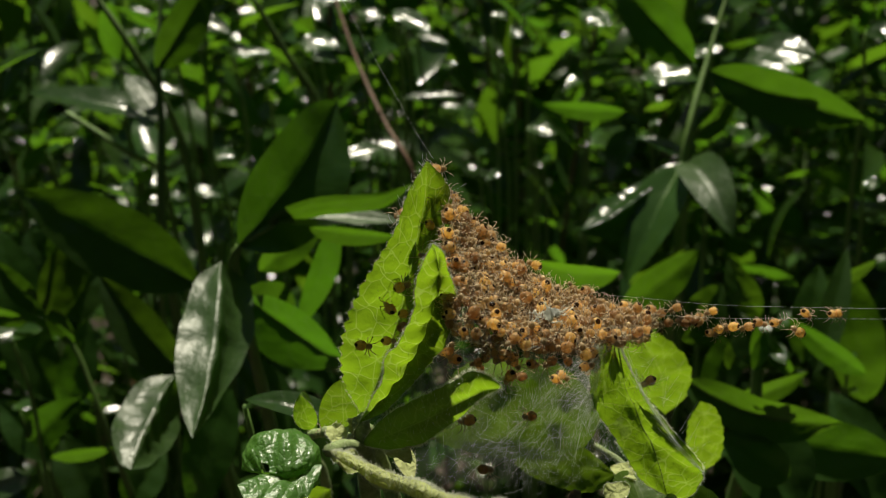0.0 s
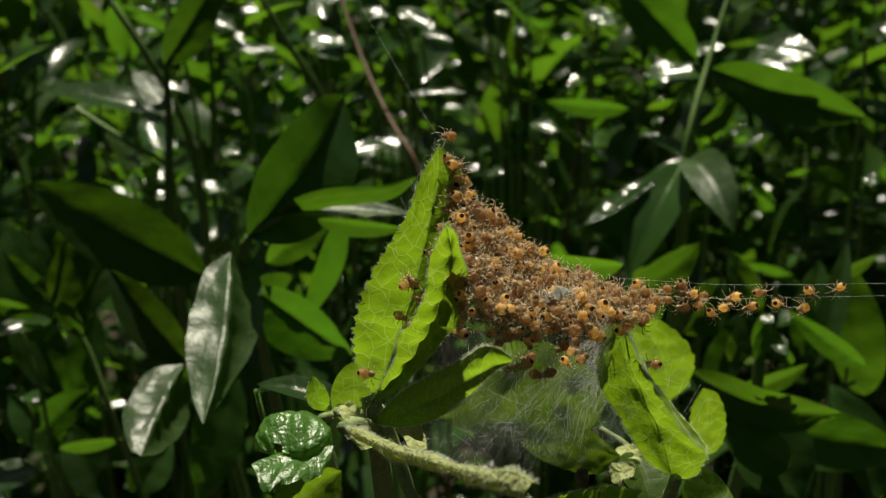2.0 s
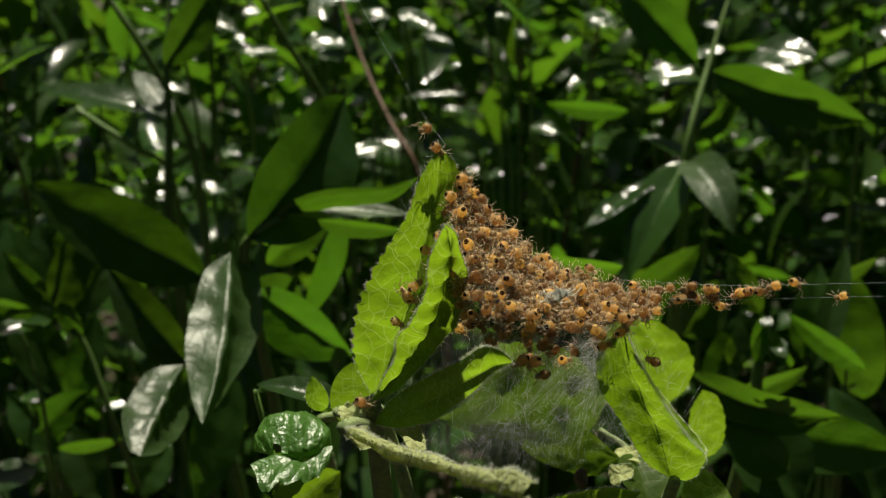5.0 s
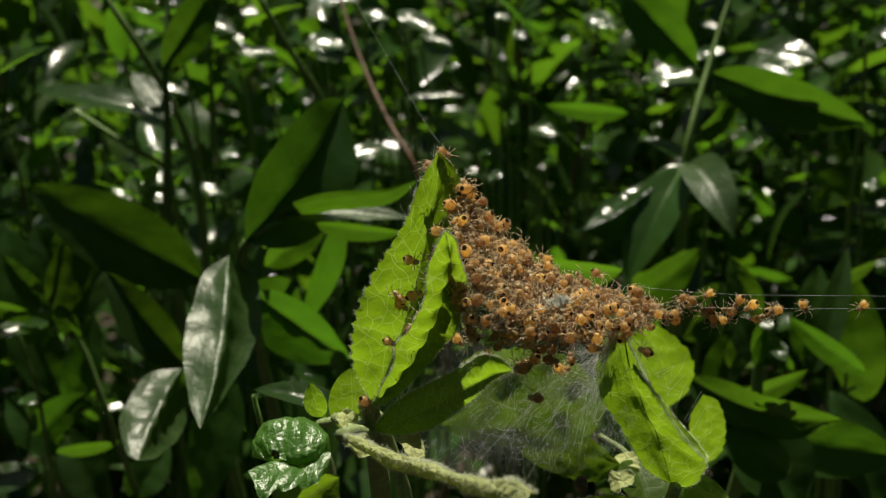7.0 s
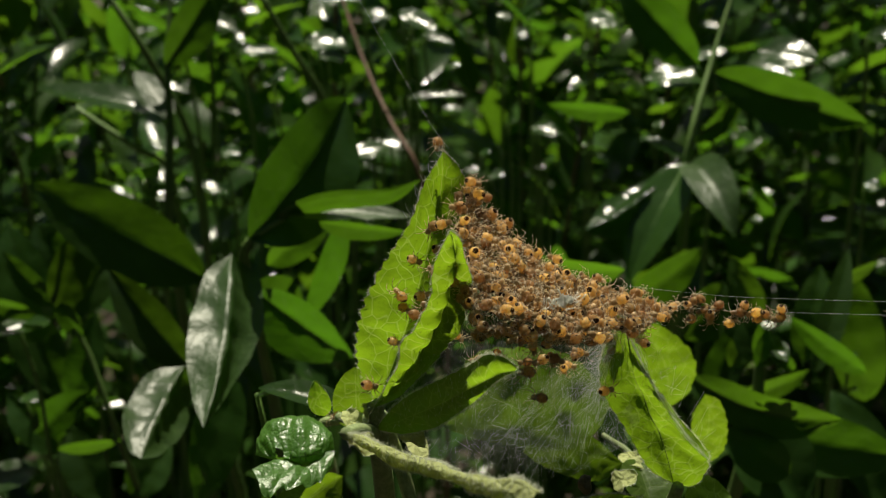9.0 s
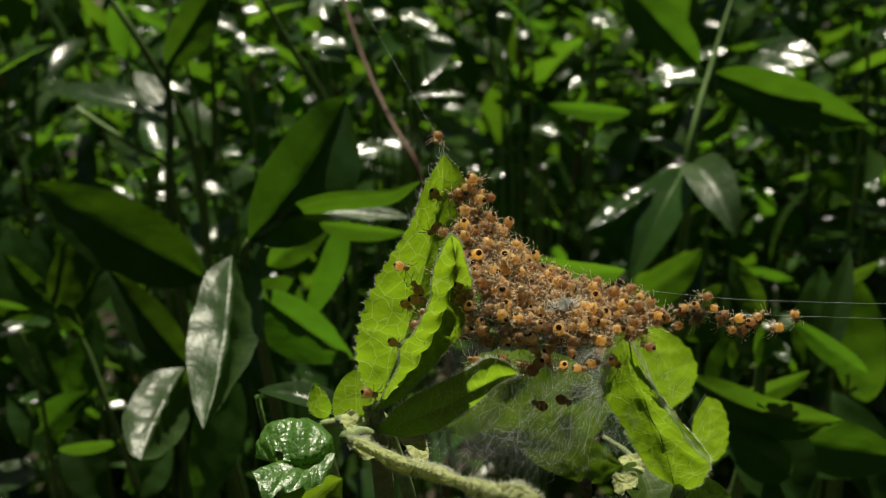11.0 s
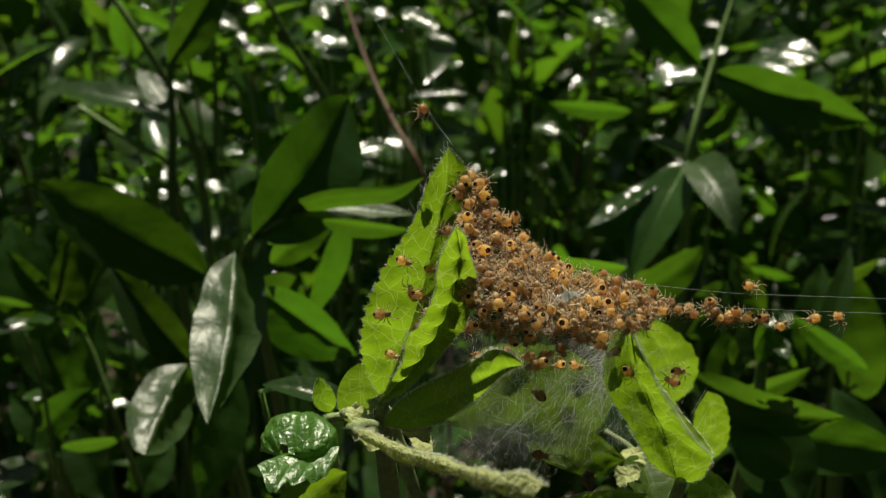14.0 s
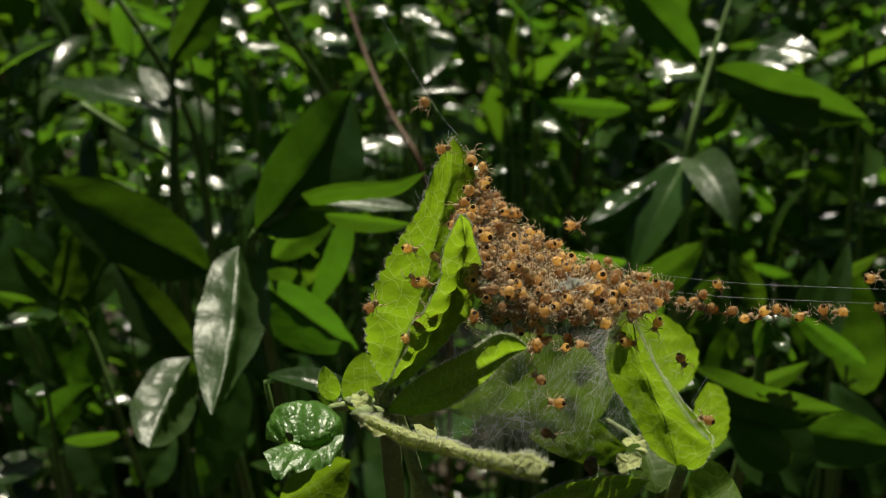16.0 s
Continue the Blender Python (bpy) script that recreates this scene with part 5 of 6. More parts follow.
def veil(u, v):
    """The same, on the sheet that hangs behind the crowd."""
    f = min(max((v - 0.45) / 0.5, 0), 1)
    return nest(u, v) + Vector((0, 0.0055 * f * f * (3 - 2 * f) * (1 - 0.5 * max(v - 1, 0)), 0))


bm = bmesh.new()
N = 40
sv = [[bm.verts.new(veil(i / N, 0.1 + 1.9 * j / N) + Vector((0, 0.0012 + 0.0008 * noise.noise((i * 0.4, j * 0.4, 2)), 0))) for j in range(N + 1)] for i in range(N + 1)]
for i in range(N):
    for j in range(N):
        bm.faces.new((sv[i][j], sv[i + 1][j], sv[i + 1][j + 1], sv[i][j + 1]))
sheet = mesh_object("silk_sheet", bm, SILK_SHEET)
tagged(sheet, "hazy whitish sheet of fine silk stretched between leaves", "spider web")

rng = random.Random(5)
bm = bmesh.new()
for _ in range(1500):
    u, v = rng.random() ** 0.55, 0.3 + 1.7 * rng.random() ** 0.8
    a = veil(u, v)
    long = rng.random() < 0.035
    b = veil(min(max(u + rng.gauss(0, 0.25 if long else 0.03), 0), 1), min(max(v + rng.gauss(0, 0.5 if long else 0.08), 0.1), 2))
    o = Vector((0, rng.uniform(-0.002, 0.001), 0))
    tube(bm, [a + o, (a + b) / 2 + o + Vector((0, 0, -0.0002)), b + o], rng.uniform(0.000002, 0.000006), 3, cap=False)
for _ in range(26):
    a = Vector((0.01560, 0.09861, 0.46488)) + Vector((rng.gauss(0, 0.0004), rng.gauss(0, 0.0006), rng.gauss(0, 0.0006)))
    b = veil(rng.uniform(0.3, 0.95), rng.uniform(1.2, 2.0))
    tube(bm, [a, b], rng.uniform(0.000003, 0.000009), 3, cap=False)
for _ in range(36):
    a = Vector((0.01678, 0.09916, 0.46696)).lerp(Vector((0.02612, 0.10151, 0.45246)), rng.random())
    b = a + Vector((rng.uniform(0.0, 0.002), rng.uniform(-0.001, 0.001), rng.uniform(-0.001, 0.003)))
    tube(bm, [a, b], rng.uniform(0.000003, 0.000010), 3, cap=False)
for _ in range(420):
    a = Vector((0.01604, 0.09719, 0.46733)).lerp(Vector((0.01535, 0.09910, 0.45893)), rng.random() ** 1.3) + Vector((rng.gauss(0, 0.0003), rng.gauss(0, 0.0005), 0))
    b = a + Vector((rng.gauss(-0.0012, 0.0009), rng.uniform(-0.001, 0.001), rng.gauss(-0.0006, 0.0014)))
    tube(bm, [a, (a + b) / 2 + Vector((0, 0, 0.0001)), b], rng.uniform(0.000003, 0.000009), 3, cap=False)
for _ in range(60):
    a = Vector((-0.00310, 0.09658, 0.47667)).lerp(Vector((-0.00013, 0.09627, 0.48328)), rng.random()) + Vector((rng.gauss(0, 0.0002), rng.gauss(0, 0.0003), 0))
    b = a + Vector((rng.gauss(-0.0002, 0.0003), rng.gauss(0, 0.0003), rng.gauss(0.0002, 0.0005)))
    tube(bm, [a, (a + b) / 2 + Vector((-0.0001, 0, 0)), b], rng.uniform(0.000006, 0.000014), 3, cap=False)
for _ in range(480):
    a = veil(rng.uniform(0.25, 0.97), rng.uniform(0.75, 1.9)) + Vector((0, rng.uniform(-0.001, 0.0015), 0))
    d = Vector((rng.gauss(0.0003, 0.0006), rng.gauss(0, 0.0004), rng.gauss(0.0004, 0.0008)))
    tube(bm, [a - d, a + Vector((rng.gauss(0, 0.0001), 0, rng.gauss(0, 0.0001))), a + d], rng.choice((0.000002, 0.000003, 0.000003, 0.000007)), 3, cap=False)
for _ in range(420):
    a = nest(rng.uniform(0.0, 1.0), rng.uniform(0.0, 1.0)) + Vector((0, rng.uniform(-0.0018, -0.0002), rng.uniform(0, 0.0006)))
    d = Vector((rng.gauss(0, 0.0009), rng.gauss(0, 0.0003), rng.gauss(0, 0.0006)))
    tube(bm, [a - d, a + Vector((0, 0, rng.gauss(0, 0.0002))), a + d], rng.uniform(0.000002, 0.000005), 3, cap=False)
EDGE = ((0.0162, 0.0982, 0.46883), (0.02012, 0.098, 0.45816), (0.0267, 0.1009, 0.45116))
for _ in range(200):
    f = rng.random()
    off = Vector((rng.gauss(0, 0.00022), rng.gauss(-0.0003, 0.0002), rng.gauss(0, 0.0002)))
    a, b = quad_curve(*EDGE, f) + off, quad_curve(*EDGE, min(f + rng.uniform(0.04, 0.2), 1)) + off * rng.uniform(-1, 1)
    tube(bm, [a, b], rng.uniform(0.000004, 0.000013), 3, cap=False)
strands = mesh_object("silk_strands", bm, SILK)
tagged(strands, "many fine criss-crossing silk strands of the nest", "spider web", kind="stuff")

THREADS = [
    ((0.01641, 0.09992, 0.46980), (0.03010, 0.10162, 0.46844), (0.08621, 0.10549, 0.46752)),
    ((0.01721, 0.09951, 0.46825), (0.02846, 0.10125, 0.46706), (0.08543, 0.10405, 0.46603)),
    ((0.00037, 0.09632, 0.48347), (-0.00214, 0.11212, 0.48451), (-0.01701, 0.15642, 0.50320)),
]
threads = []
for pts in THREADS:
    bm = bmesh.new()
    tube(bm, [p - Vector(pts[0]) for p in bow(pts, 14)], 0.000008, 4)
    thread = tagged(mesh_object("silk_thread", bm, SILK), "taut silk thread catching the sun", "spider thread", "silk threads")
    thread.location = pts[0]
    threads.append(thread)
bm = bmesh.new()
bmesh.ops.create_icosphere(bm, subdivisions=3, radius=0.00065)
for v in bm.verts:
    v.co *= 1 + 0.35 * noise.noise(v.co * 2200)
    v.co.z *= 1.4
husk = mesh_object("dry_husk", bm, DRY)
husk.location = (0.01295, 0.09141, 0.45338)
tagged(husk, "small crumpled brown husk caught in the silk", "debris")


bm = bmesh.new()
for k in range(7):
    a = Vector((rng.gauss(0, 0.0006), rng.gauss(0, 0.0002), rng.gauss(0, 0.00022)))
    tilt = rng.uniform(-1, 1)
    w, h = rng.uniform(0.0002, 0.0004), rng.uniform(0.0002, 0.0005)
    shred = [[bm.verts.new(a + Vector((w * (i - 2) * 0.5 + h * tilt * j * 0.3, 0.00025 * noise.noise((i * 0.9, j * 0.9, k * 3.1)), h * (j - 2) * 0.5 * (1 + 0.5 * noise.noise((i * 1.7, k, j)))))) for j in range(5)] for i in range(5)]
    for i in range(4):
        for j in range(4):
            bm.faces.new((shred[i][j], shred[i + 1][j], shred[i + 1][j + 1], shred[i][j + 1]))
for k in range(22):
    a = Vector((rng.gauss(0, 0.0007), rng.gauss(0, 0.00025), rng.gauss(0, 0.0003)))
    d = Vector((rng.gauss(0, 0.0005), rng.gauss(0, 0.0002), rng.gauss(0, 0.00025)))
    thick = rng.uniform(0.00002, 0.00007)
    tube(bm, bow([a - d, a + Vector((0, 0, rng.gauss(-0.0002, 0.0002))), a + d], 4), [thick * (0.6 + 0.6 * rng.random()) for _ in range(9)], 4)
tuft = mesh_object("silk_tuft", bm, TUFT)
tuft.location = (0.00963, 0.08619, 0.47264)
tagged(tuft, "crumpled white tuft of old silk among the spiderlings", "spider web")
tip = plant("withered_tip", None, "thin withered dark leaf tip standing up from the nest", "plant debris")
stem(tip, [(0.01657, 0.09791, 0.47003), (0.01705, 0.09821, 0.46727), (0.01819, 0.10029, 0.46342)], 0.00003, 0.0001, TWIG, name="stalk")


# ---- spiderlings ----
def ball(r, squash, rings=7, sides=10, egg=0.0):
    bm = bmesh.new()
    bmesh.ops.create_uvsphere(bm, u_segments=sides, v_segments=rings, radius=r)
    for v in bm.verts:
        f = 1 + egg * v.co.x / r
        v.co.y, v.co.z = v.co.y * f, v.co.z * f
        v.co.x *= squash[0]
        v.co.y *= squash[1]
        v.co.z *= squash[2]
    return bm


def spiderling():
    """Head towards +x, back towards +z, the origin between its feet."""
    e = new("spiderling")
    e.empty_display_size = 0.001
    tagged(e, "tiny amber spiderling with a dark spot and banded legs", "spider", "spiderlings of the brood")
    bm = ball(0.00050, (1.18, 0.98, 0.92), 8, 12, 0.16)
    hair = random.Random(3)
    skin = [v.co.copy() for v in bm.verts]
    smooth_faces = len(bm.faces)
    for _ in range(90):
        p = hair.choice(skin).lerp(hair.choice(skin), 0.12)
        d = (p.normalized() + Vector((hair.gauss(-0.4, 0.35), hair.gauss(0, 0.35), hair.gauss(0, 0.35)))).normalized() * hair.uniform(0.00014, 0.00034)
        tube(bm, [p * 0.97, p + d * 0.5, p + d], [0.000016, 0.000013, 0.000005], 3, cap=False)
    bm.faces.ensure_lookup_table()
    for f in bm.faces[smooth_faces:]:
        f.material_index = 1
    a = part("abdomen", bm, ABDOMEN, e)
    a.data.materials.append(FUZZ)
    a.location = (-0.00038, 0, 0.00052)
    c = part("cephalothorax", ball(0.00032, (1.2, 0.95, 0.75)), THORAX, e, "brown head part")
    c.location = (0.00038, 0, 0.00044)
    for side in (1, -1):
        for k, (ang, ln) in enumerate(((28, 1.25), (62, 1.05), (108, 0.85), (148, 1.15))):
            bm = bmesh.new()
            uv = bm.loops.layers.uv.verify()
            d = 0.00112 * ln
            pts = [(0, 0, 0), (d * 0.28, 0, 0.00032), (d * 0.56, 0, 0.00030), (d * 0.76, 0, -0.00008), (d * 0.84, 0, -0.00044)]
            tube(bm, bow(pts, 2), [0.00005, 0.000046, 0.00004, 0.000036, 0.000032, 0.000028, 0.000022, 0.000018, 0.000011], 5, uv)
            leg = part("leg", bm, LEG, e)
            leg.matrix_basis = pose(0.00042 - 0.00008 * k, side * 0.00018, 0.00042, 0, 0, side * ang)
    return e


first = spiderling()
brood = []


def add_spider(place, head, back, size):
    """place, where its head points and its back faces; returns the thing."""
    x = Vector(head).normalized()
    z = Vector(back)
    z = (z - x * z.dot(x)).normalized()
    y = z.cross(x)
    m = Matrix(((x[0], y[0], z[0], place[0]), (x[1], y[1], z[1], place[1]), (x[2], y[2], z[2], place[2]), (0, 0, 0, 1)))
    s = copy_thing(first, m) if brood else first
    s.matrix_basis = m
    s.scale = (size, size, size)
    brood.append([s, m, 0.0, None])
    return brood[-1]


rng = random.Random(21)
placed = []
inner = []
tries = 0
while len(placed) < 240 + 120 and tries < 60000:
    tries += 1
    under = len(inner) < 120
    u, v = rng.random(), rng.random() * (0.82 if under else 1.12)
    if v > 0.42 and rng.random() < (v - 0.42) * 1.6 + 0.25 * (u > 0.45):
        continue
    p = nest(u, v) + Vector((rng.gauss(0, 0.0002), 0.0006 if under else -0.0005, rng.gauss(0, 0.0002)))
    if any((p - q).length < (0.00070 if under else 0.00080) for q in placed):
        continue
    placed.append(p)
    ang = rng.uniform(0, 360)
    head = Vector((math.cos(radians(ang)), rng.gauss(0, 0.35), math.sin(radians(ang))))
    back = Vector((rng.gauss(0, 0.5), -1, rng.gauss(0.25, 0.5)))
    if under:
        inner.append((p, head, back, rng.uniform(0.7, 0.9)))
    else:
        add_spider(p, head, back, rng.uniform(0.78, 1.06))[2] = rng.uniform(0.0001, 0.0004)

# a few that hang lower down on the open web
hung = len(brood)
for _ in range(400):
    if len(brood) >= hung + 38:
        break
    p = veil(rng.uniform(0.12, 0.92), 0.8 + 0.5 * rng.random() ** 1.6) + Vector((0, 0.0006, 0))
    if any((p - q).length < 0.0015 for q in placed):
        continue
    placed.append(p)
    ang = rng.uniform(0, 360)
    add_spider(p, (math.cos(radians(ang)), rng.gauss(0, 0.3), math.sin(radians(ang))), (rng.gauss(0, 0.4), -1, rng.gauss(0.2, 0.4)), rng.uniform(0.74, 0.95))[2] = rng.uniform(0.0002, 0.0006)

# those underneath, too many to tell apart, as one crowd
bm = bmesh.new()
for p, head, back, size in inner:
    x = head.normalized()
    z = (back - x * back.dot(x)).normalized()
    y = z.cross(x)
    m = Matrix(((x[0], y[0], z[0], p[0]), (x[1], y[1], z[1], p[1]), (x[2], y[2], z[2], p[2]), (0, 0, 0, 1))) @ Matrix.Diagonal((size, size, size, 1))
    for c in first.children:
        n0 = len(bm.verts)
        f0 = len(bm.faces)
        bm.from_mesh(c.data)
        bm.verts.ensure_lookup_table()
        bm.faces.ensure_lookup_table()
        for q in bm.verts[n0:]:
            q.co = m @ (c.matrix_basis @ q.co)
        slot = 2 if c.name.startswith("leg") else 1 if c.name.startswith("ceph") else 0
        for f in bm.faces[f0:]:
            f.material_index = slot
crowd = mesh_object("spiderling_crowd", bm, CROWD)
crowd.data.materials.append(THORAX)
crowd.data.materials.append(LEG)
tagged(crowd, "dense crowd of amber spiderlings packed under the outer ones", "spider", kind="stuff")

# stragglers on the upright leaf, on the open web and on the threads: places by time
def straggler(rows):
    p = Vector(rows[0][1])
    s = add_spider(p, (rng.choice((-1, 1)), rng.gauss(0, 0.3), rng.gauss(0, 0.4)), (rng.gauss(0, 0.4), -1, rng.gauss(0.3, 0.4)), rng.uniform(0.82, 0.99))
    s[2], s[3] = 0.0, rows


straggler([(0, (0.03926, 0.10404, 0.46628)), (1, (0.04121, 0.10316, 0.46680)), (2, (0.04405, 0.10188, 0.46799)), (3, (0.04727, 0.10233, 0.46920))])
straggler([(0, (0.03926, 0.10407, 0.46638)), (1, (0.03922, 0.10309, 0.46654)), (1.5, (0.03881, 0.10213, 0.46747)), (2, (0.03876, 0.10190, 0.46806)), (3, (0.03894, 0.10242, 0.46953)), (4, (0.03827, 0.10193, 0.46818)), (6.5, (0.04091, 0.10198, 0.46715)), (7.5, (0.04112, 0.10211, 0.46685)), (8.5, (0.04303, 0.10194, 0.46686)), (11.5, (0.04593, 0.10243, 0.46642))])
straggler([(0, (0.03639, 0.10406, 0.46635)), (1, (0.03619, 0.10317, 0.46687)), (2, (0.03573, 0.10179, 0.46765)), (3, (0.03591, 0.10221, 0.46874)), (4, (0.03358, 0.10211, 0.46888)), (6.5, (0.03600, 0.10207, 0.46747)), (7.5, (0.03384, 0.10204, 0.46658)), (8.5, (0.03267, 0.10188, 0.46658)), (11.5, (0.03501, 0.10230, 0.46591)), (12.5, (0.03844, 0.10286, 0.46565)), (13.5, (0.03775, 0.10231, 0.46571)), (14.5, (0.03832, 0.10062, 0.46536)), (15, (0.03867, 0.10048, 0.46535)), (16, (0.04147, 0.09965, 0.46589))])
straggler([(0, (0.03545, 0.10364, 0.46481)), (1, (0.03525, 0.10276, 0.46533)), (2, (0.03484, 0.10139, 0.46616)), (3, (0.03277, 0.10221, 0.46875)), (4, (0.03176, 0.10211, 0.46888)), (6.5, (0.03291, 0.10195, 0.46699)), (7.5, (0.03169, 0.10195, 0.46626)), (8.5, (0.03228, 0.10173, 0.46604)), (11.5, (0.03209, 0.10206, 0.46506)), (12.5, (0.03425, 0.10291, 0.46586)), (13.5, (0.03560, 0.10227, 0.46555)), (14.5, (0.03517, 0.10068, 0.46557)), (16, (0.03750, 0.09961, 0.46572))])
straggler([(0, (0.03347, 0.10395, 0.46594)), (1, (0.03305, 0.10304, 0.46640)), (2, (0.03258, 0.10159, 0.46691)), (3, (0.03023, 0.10209, 0.46827)), (4, (0.02994, 0.10212, 0.46893)), (6.5, (0.03076, 0.10188, 0.46672)), (7.5, (0.03092, 0.10189, 0.46604)), (8.5, (0.03052, 0.10178, 0.46620)), (11.5, (0.03065, 0.10248, 0.46660)), (12.5, (0.03243, 0.10246, 0.46420)), (13.5, (0.03262, 0.10215, 0.46511)), (14.5, (0.03242, 0.10061, 0.46529)), (16, (0.03386, 0.09961, 0.46570))])
straggler([(0, (0.03060, 0.10378, 0.46532)), (1, (0.03045, 0.10288, 0.46583)), (2, (0.03004, 0.10148, 0.46650)), (3, (0.02786, 0.10209, 0.46828)), (4, (0.02956, 0.10188, 0.46802)), (6.5, (0.02927, 0.10218, 0.46784)), (7.5, (0.02877, 0.10221, 0.46721)), (8.5, (0.02903, 0.10203, 0.46716)), (11.5, (0.02917, 0.10199, 0.46478)), (12.5, (0.03061, 0.10269, 0.46505)), (13.5, (0.03124, 0.10219, 0.46527)), (14.5, (0.02993, 0.10079, 0.46598)), (16, (0.03132, 0.09969, 0.46596))])
straggler([(0, (0.02817, 0.10382, 0.46550)), (1, (0.02797, 0.10296, 0.46610)), (2, (0.02767, 0.10155, 0.46677)), (3, (0.02604, 0.10203, 0.46807)), (4, (0.02741, 0.10178, 0.46765)), (6.5, (0.02734, 0.10174, 0.46619)), (7.5, (0.02805, 0.10189, 0.46604)), (8.5, (0.02793, 0.10171, 0.46593)), (11.5, (0.02845, 0.10206, 0.46505)), (12.5, (0.03023, 0.10246, 0.46420)), (13.5, (0.02832, 0.10233, 0.46580)), (14.5, (0.02745, 0.10096, 0.46661)), (16, (0.02857, 0.09959, 0.46558))])
straggler([(0, (0.02713, 0.10413, 0.46662)), (1, (0.02516, 0.10316, 0.46686)), (2, (0.02431, 0.10176, 0.46759)), (3, (0.02240, 0.10228, 0.46898)), (4, (0.02630, 0.10179, 0.46771)), (6.5, (0.02663, 0.10231, 0.46832)), (7.5, (0.02551, 0.10232, 0.46764)), (8.5, (0.02611, 0.10192, 0.46673)), (11.5, (0.02591, 0.10256, 0.46691)), (12.5, (0.02697, 0.10244, 0.46414)), (13.5, (0.02650, 0.10211, 0.46499)), (14.5, (0.02635, 0.10068, 0.46555)), (16, (0.02515, 0.09965, 0.46578))])
straggler([(0, (0.02288, 0.10381, 0.46548)), (1, (0.02218, 0.10300, 0.46629)), (2, (0.02188, 0.10159, 0.46696)), (3, (0.02080, 0.10231, 0.46909)), (4, (0.02448, 0.10205, 0.46867)), (6.5, (0.02387, 0.10221, 0.46795)), (7.5, (0.02479, 0.10225, 0.46737)), (8.5, (0.02467, 0.10218, 0.46769)), (11.5, (0.02552, 0.10285, 0.46797)), (12.5, (0.02553, 0.10312, 0.46664)), (13.5, (0.02551, 0.10251, 0.46648)), (14.5, (0.02497, 0.10104, 0.46693)), (16, (0.02437, 0.09998, 0.46700))])
straggler([(0, (0.02630, 0.10388, 0.46572)), (2, (0.02530, 0.10149, 0.46657)), (4, (0.02415, 0.10179, 0.46771)), (6.5, (0.02326, 0.10174, 0.46619)), (8.5, (0.02230, 0.10195, 0.46683)), (11.5, (0.02376, 0.10256, 0.46690)), (12.5, (0.02261, 0.10380, 0.46919)), (13.5, (0.02688, 0.10311, 0.46872)), (14, (0.02950, 0.10178, 0.46858)), (14.5, (0.03241, 0.10152, 0.46870)), (15, (0.03535, 0.10137, 0.46870)), (15.5, (0.03777, 0.10072, 0.46870)), (16, (0.04102, 0.10041, 0.46877))])
straggler([(0, (0.02470, 0.10403, 0.46627)), (2, (0.02337, 0.10149, 0.46658)), (4, (0.02123, 0.10200, 0.46851)), (6.5, (0.02062, 0.10203, 0.46726)), (7.5, (0.02281, 0.10189, 0.46604)), (8.5, (0.02070, 0.10199, 0.46699)), (11.5, (0.02045, 0.10227, 0.46583)), (12.5, (0.02184, 0.10297, 0.46610)), (14.5, (0.02111, 0.10131, 0.46793)), (16, (0.02078, 0.10038, 0.46848))])
straggler([(0, (0.02189, 0.10382, 0.46549)), (4, (0.02068, 0.10179, 0.46771)), (8.5, (0.02125, 0.10192, 0.46672)), (11.5, (0.02607, 0.10242, 0.46637)), (12.5, (0.02791, 0.10175, 0.46159)), (13.1, (0.02473, 0.10097, 0.46031)), (13.5, (0.02282, 0.10083, 0.46024)), (14.5, (0.02234, 0.09942, 0.46085)), (15, (0.02230, 0.09925, 0.46073)), (16, (0.02230, 0.09836, 0.46092))])
straggler([(0, (0.02723, 0.10359, 0.46465)), (2, (0.02612, 0.10128, 0.46577)), (4, (0.02537, 0.10165, 0.46717)), (8.5, (0.02373, 0.10199, 0.46699)), (11.5, (0.02497, 0.10263, 0.46717)), (12.5, (0.02807, 0.10348, 0.46797)), (13.5, (0.02507, 0.10247, 0.46632)), (14.5, (0.02629, 0.10133, 0.46800)), (16, (0.02580, 0.10028, 0.46813))])
straggler([(0, (0.02575, 0.10410, 0.46652)), (4, (0.02261, 0.10186, 0.46798)), (7, (0.02255, 0.10201, 0.46601)), (9, (0.02363, 0.10166, 0.46613)), (11.5, (0.02227, 0.10220, 0.46557)), (14.5, (0.02304, 0.10110, 0.46714)), (16, (0.02299, 0.09995, 0.46689))])
straggler([(0, (0.02355, 0.10425, 0.46707)), (4, (0.02316, 0.10207, 0.46877)), (7, (0.02569, 0.10218, 0.46665)), (9, (0.02501, 0.10183, 0.46677)), (11.5, (0.02277, 0.10249, 0.46663)), (14.5, (0.02387, 0.10085, 0.46618)), (16, (0.02476, 0.09974, 0.46610))])
straggler([(0, (0.02162, 0.10420, 0.46692)), (4, (0.02537, 0.10207, 0.46877)), (7, (0.02663, 0.10190, 0.46558)), (9, (0.02584, 0.10166, 0.46614)), (11.5, (0.02718, 0.10227, 0.46584)), (14.5, (0.02856, 0.10085, 0.46619)), (16, (0.03606, 0.09964, 0.46582))])
straggler([(0, (0.02217, 0.10403, 0.46628)), (4, (0.02178, 0.10190, 0.46814)), (7, (0.02349, 0.10237, 0.46734)), (9, (0.02418, 0.10195, 0.46720)), (11.5, (0.02442, 0.10239, 0.46626)), (14.5, (0.02194, 0.10089, 0.46634)), (16, (0.02200, 0.09981, 0.46635))])
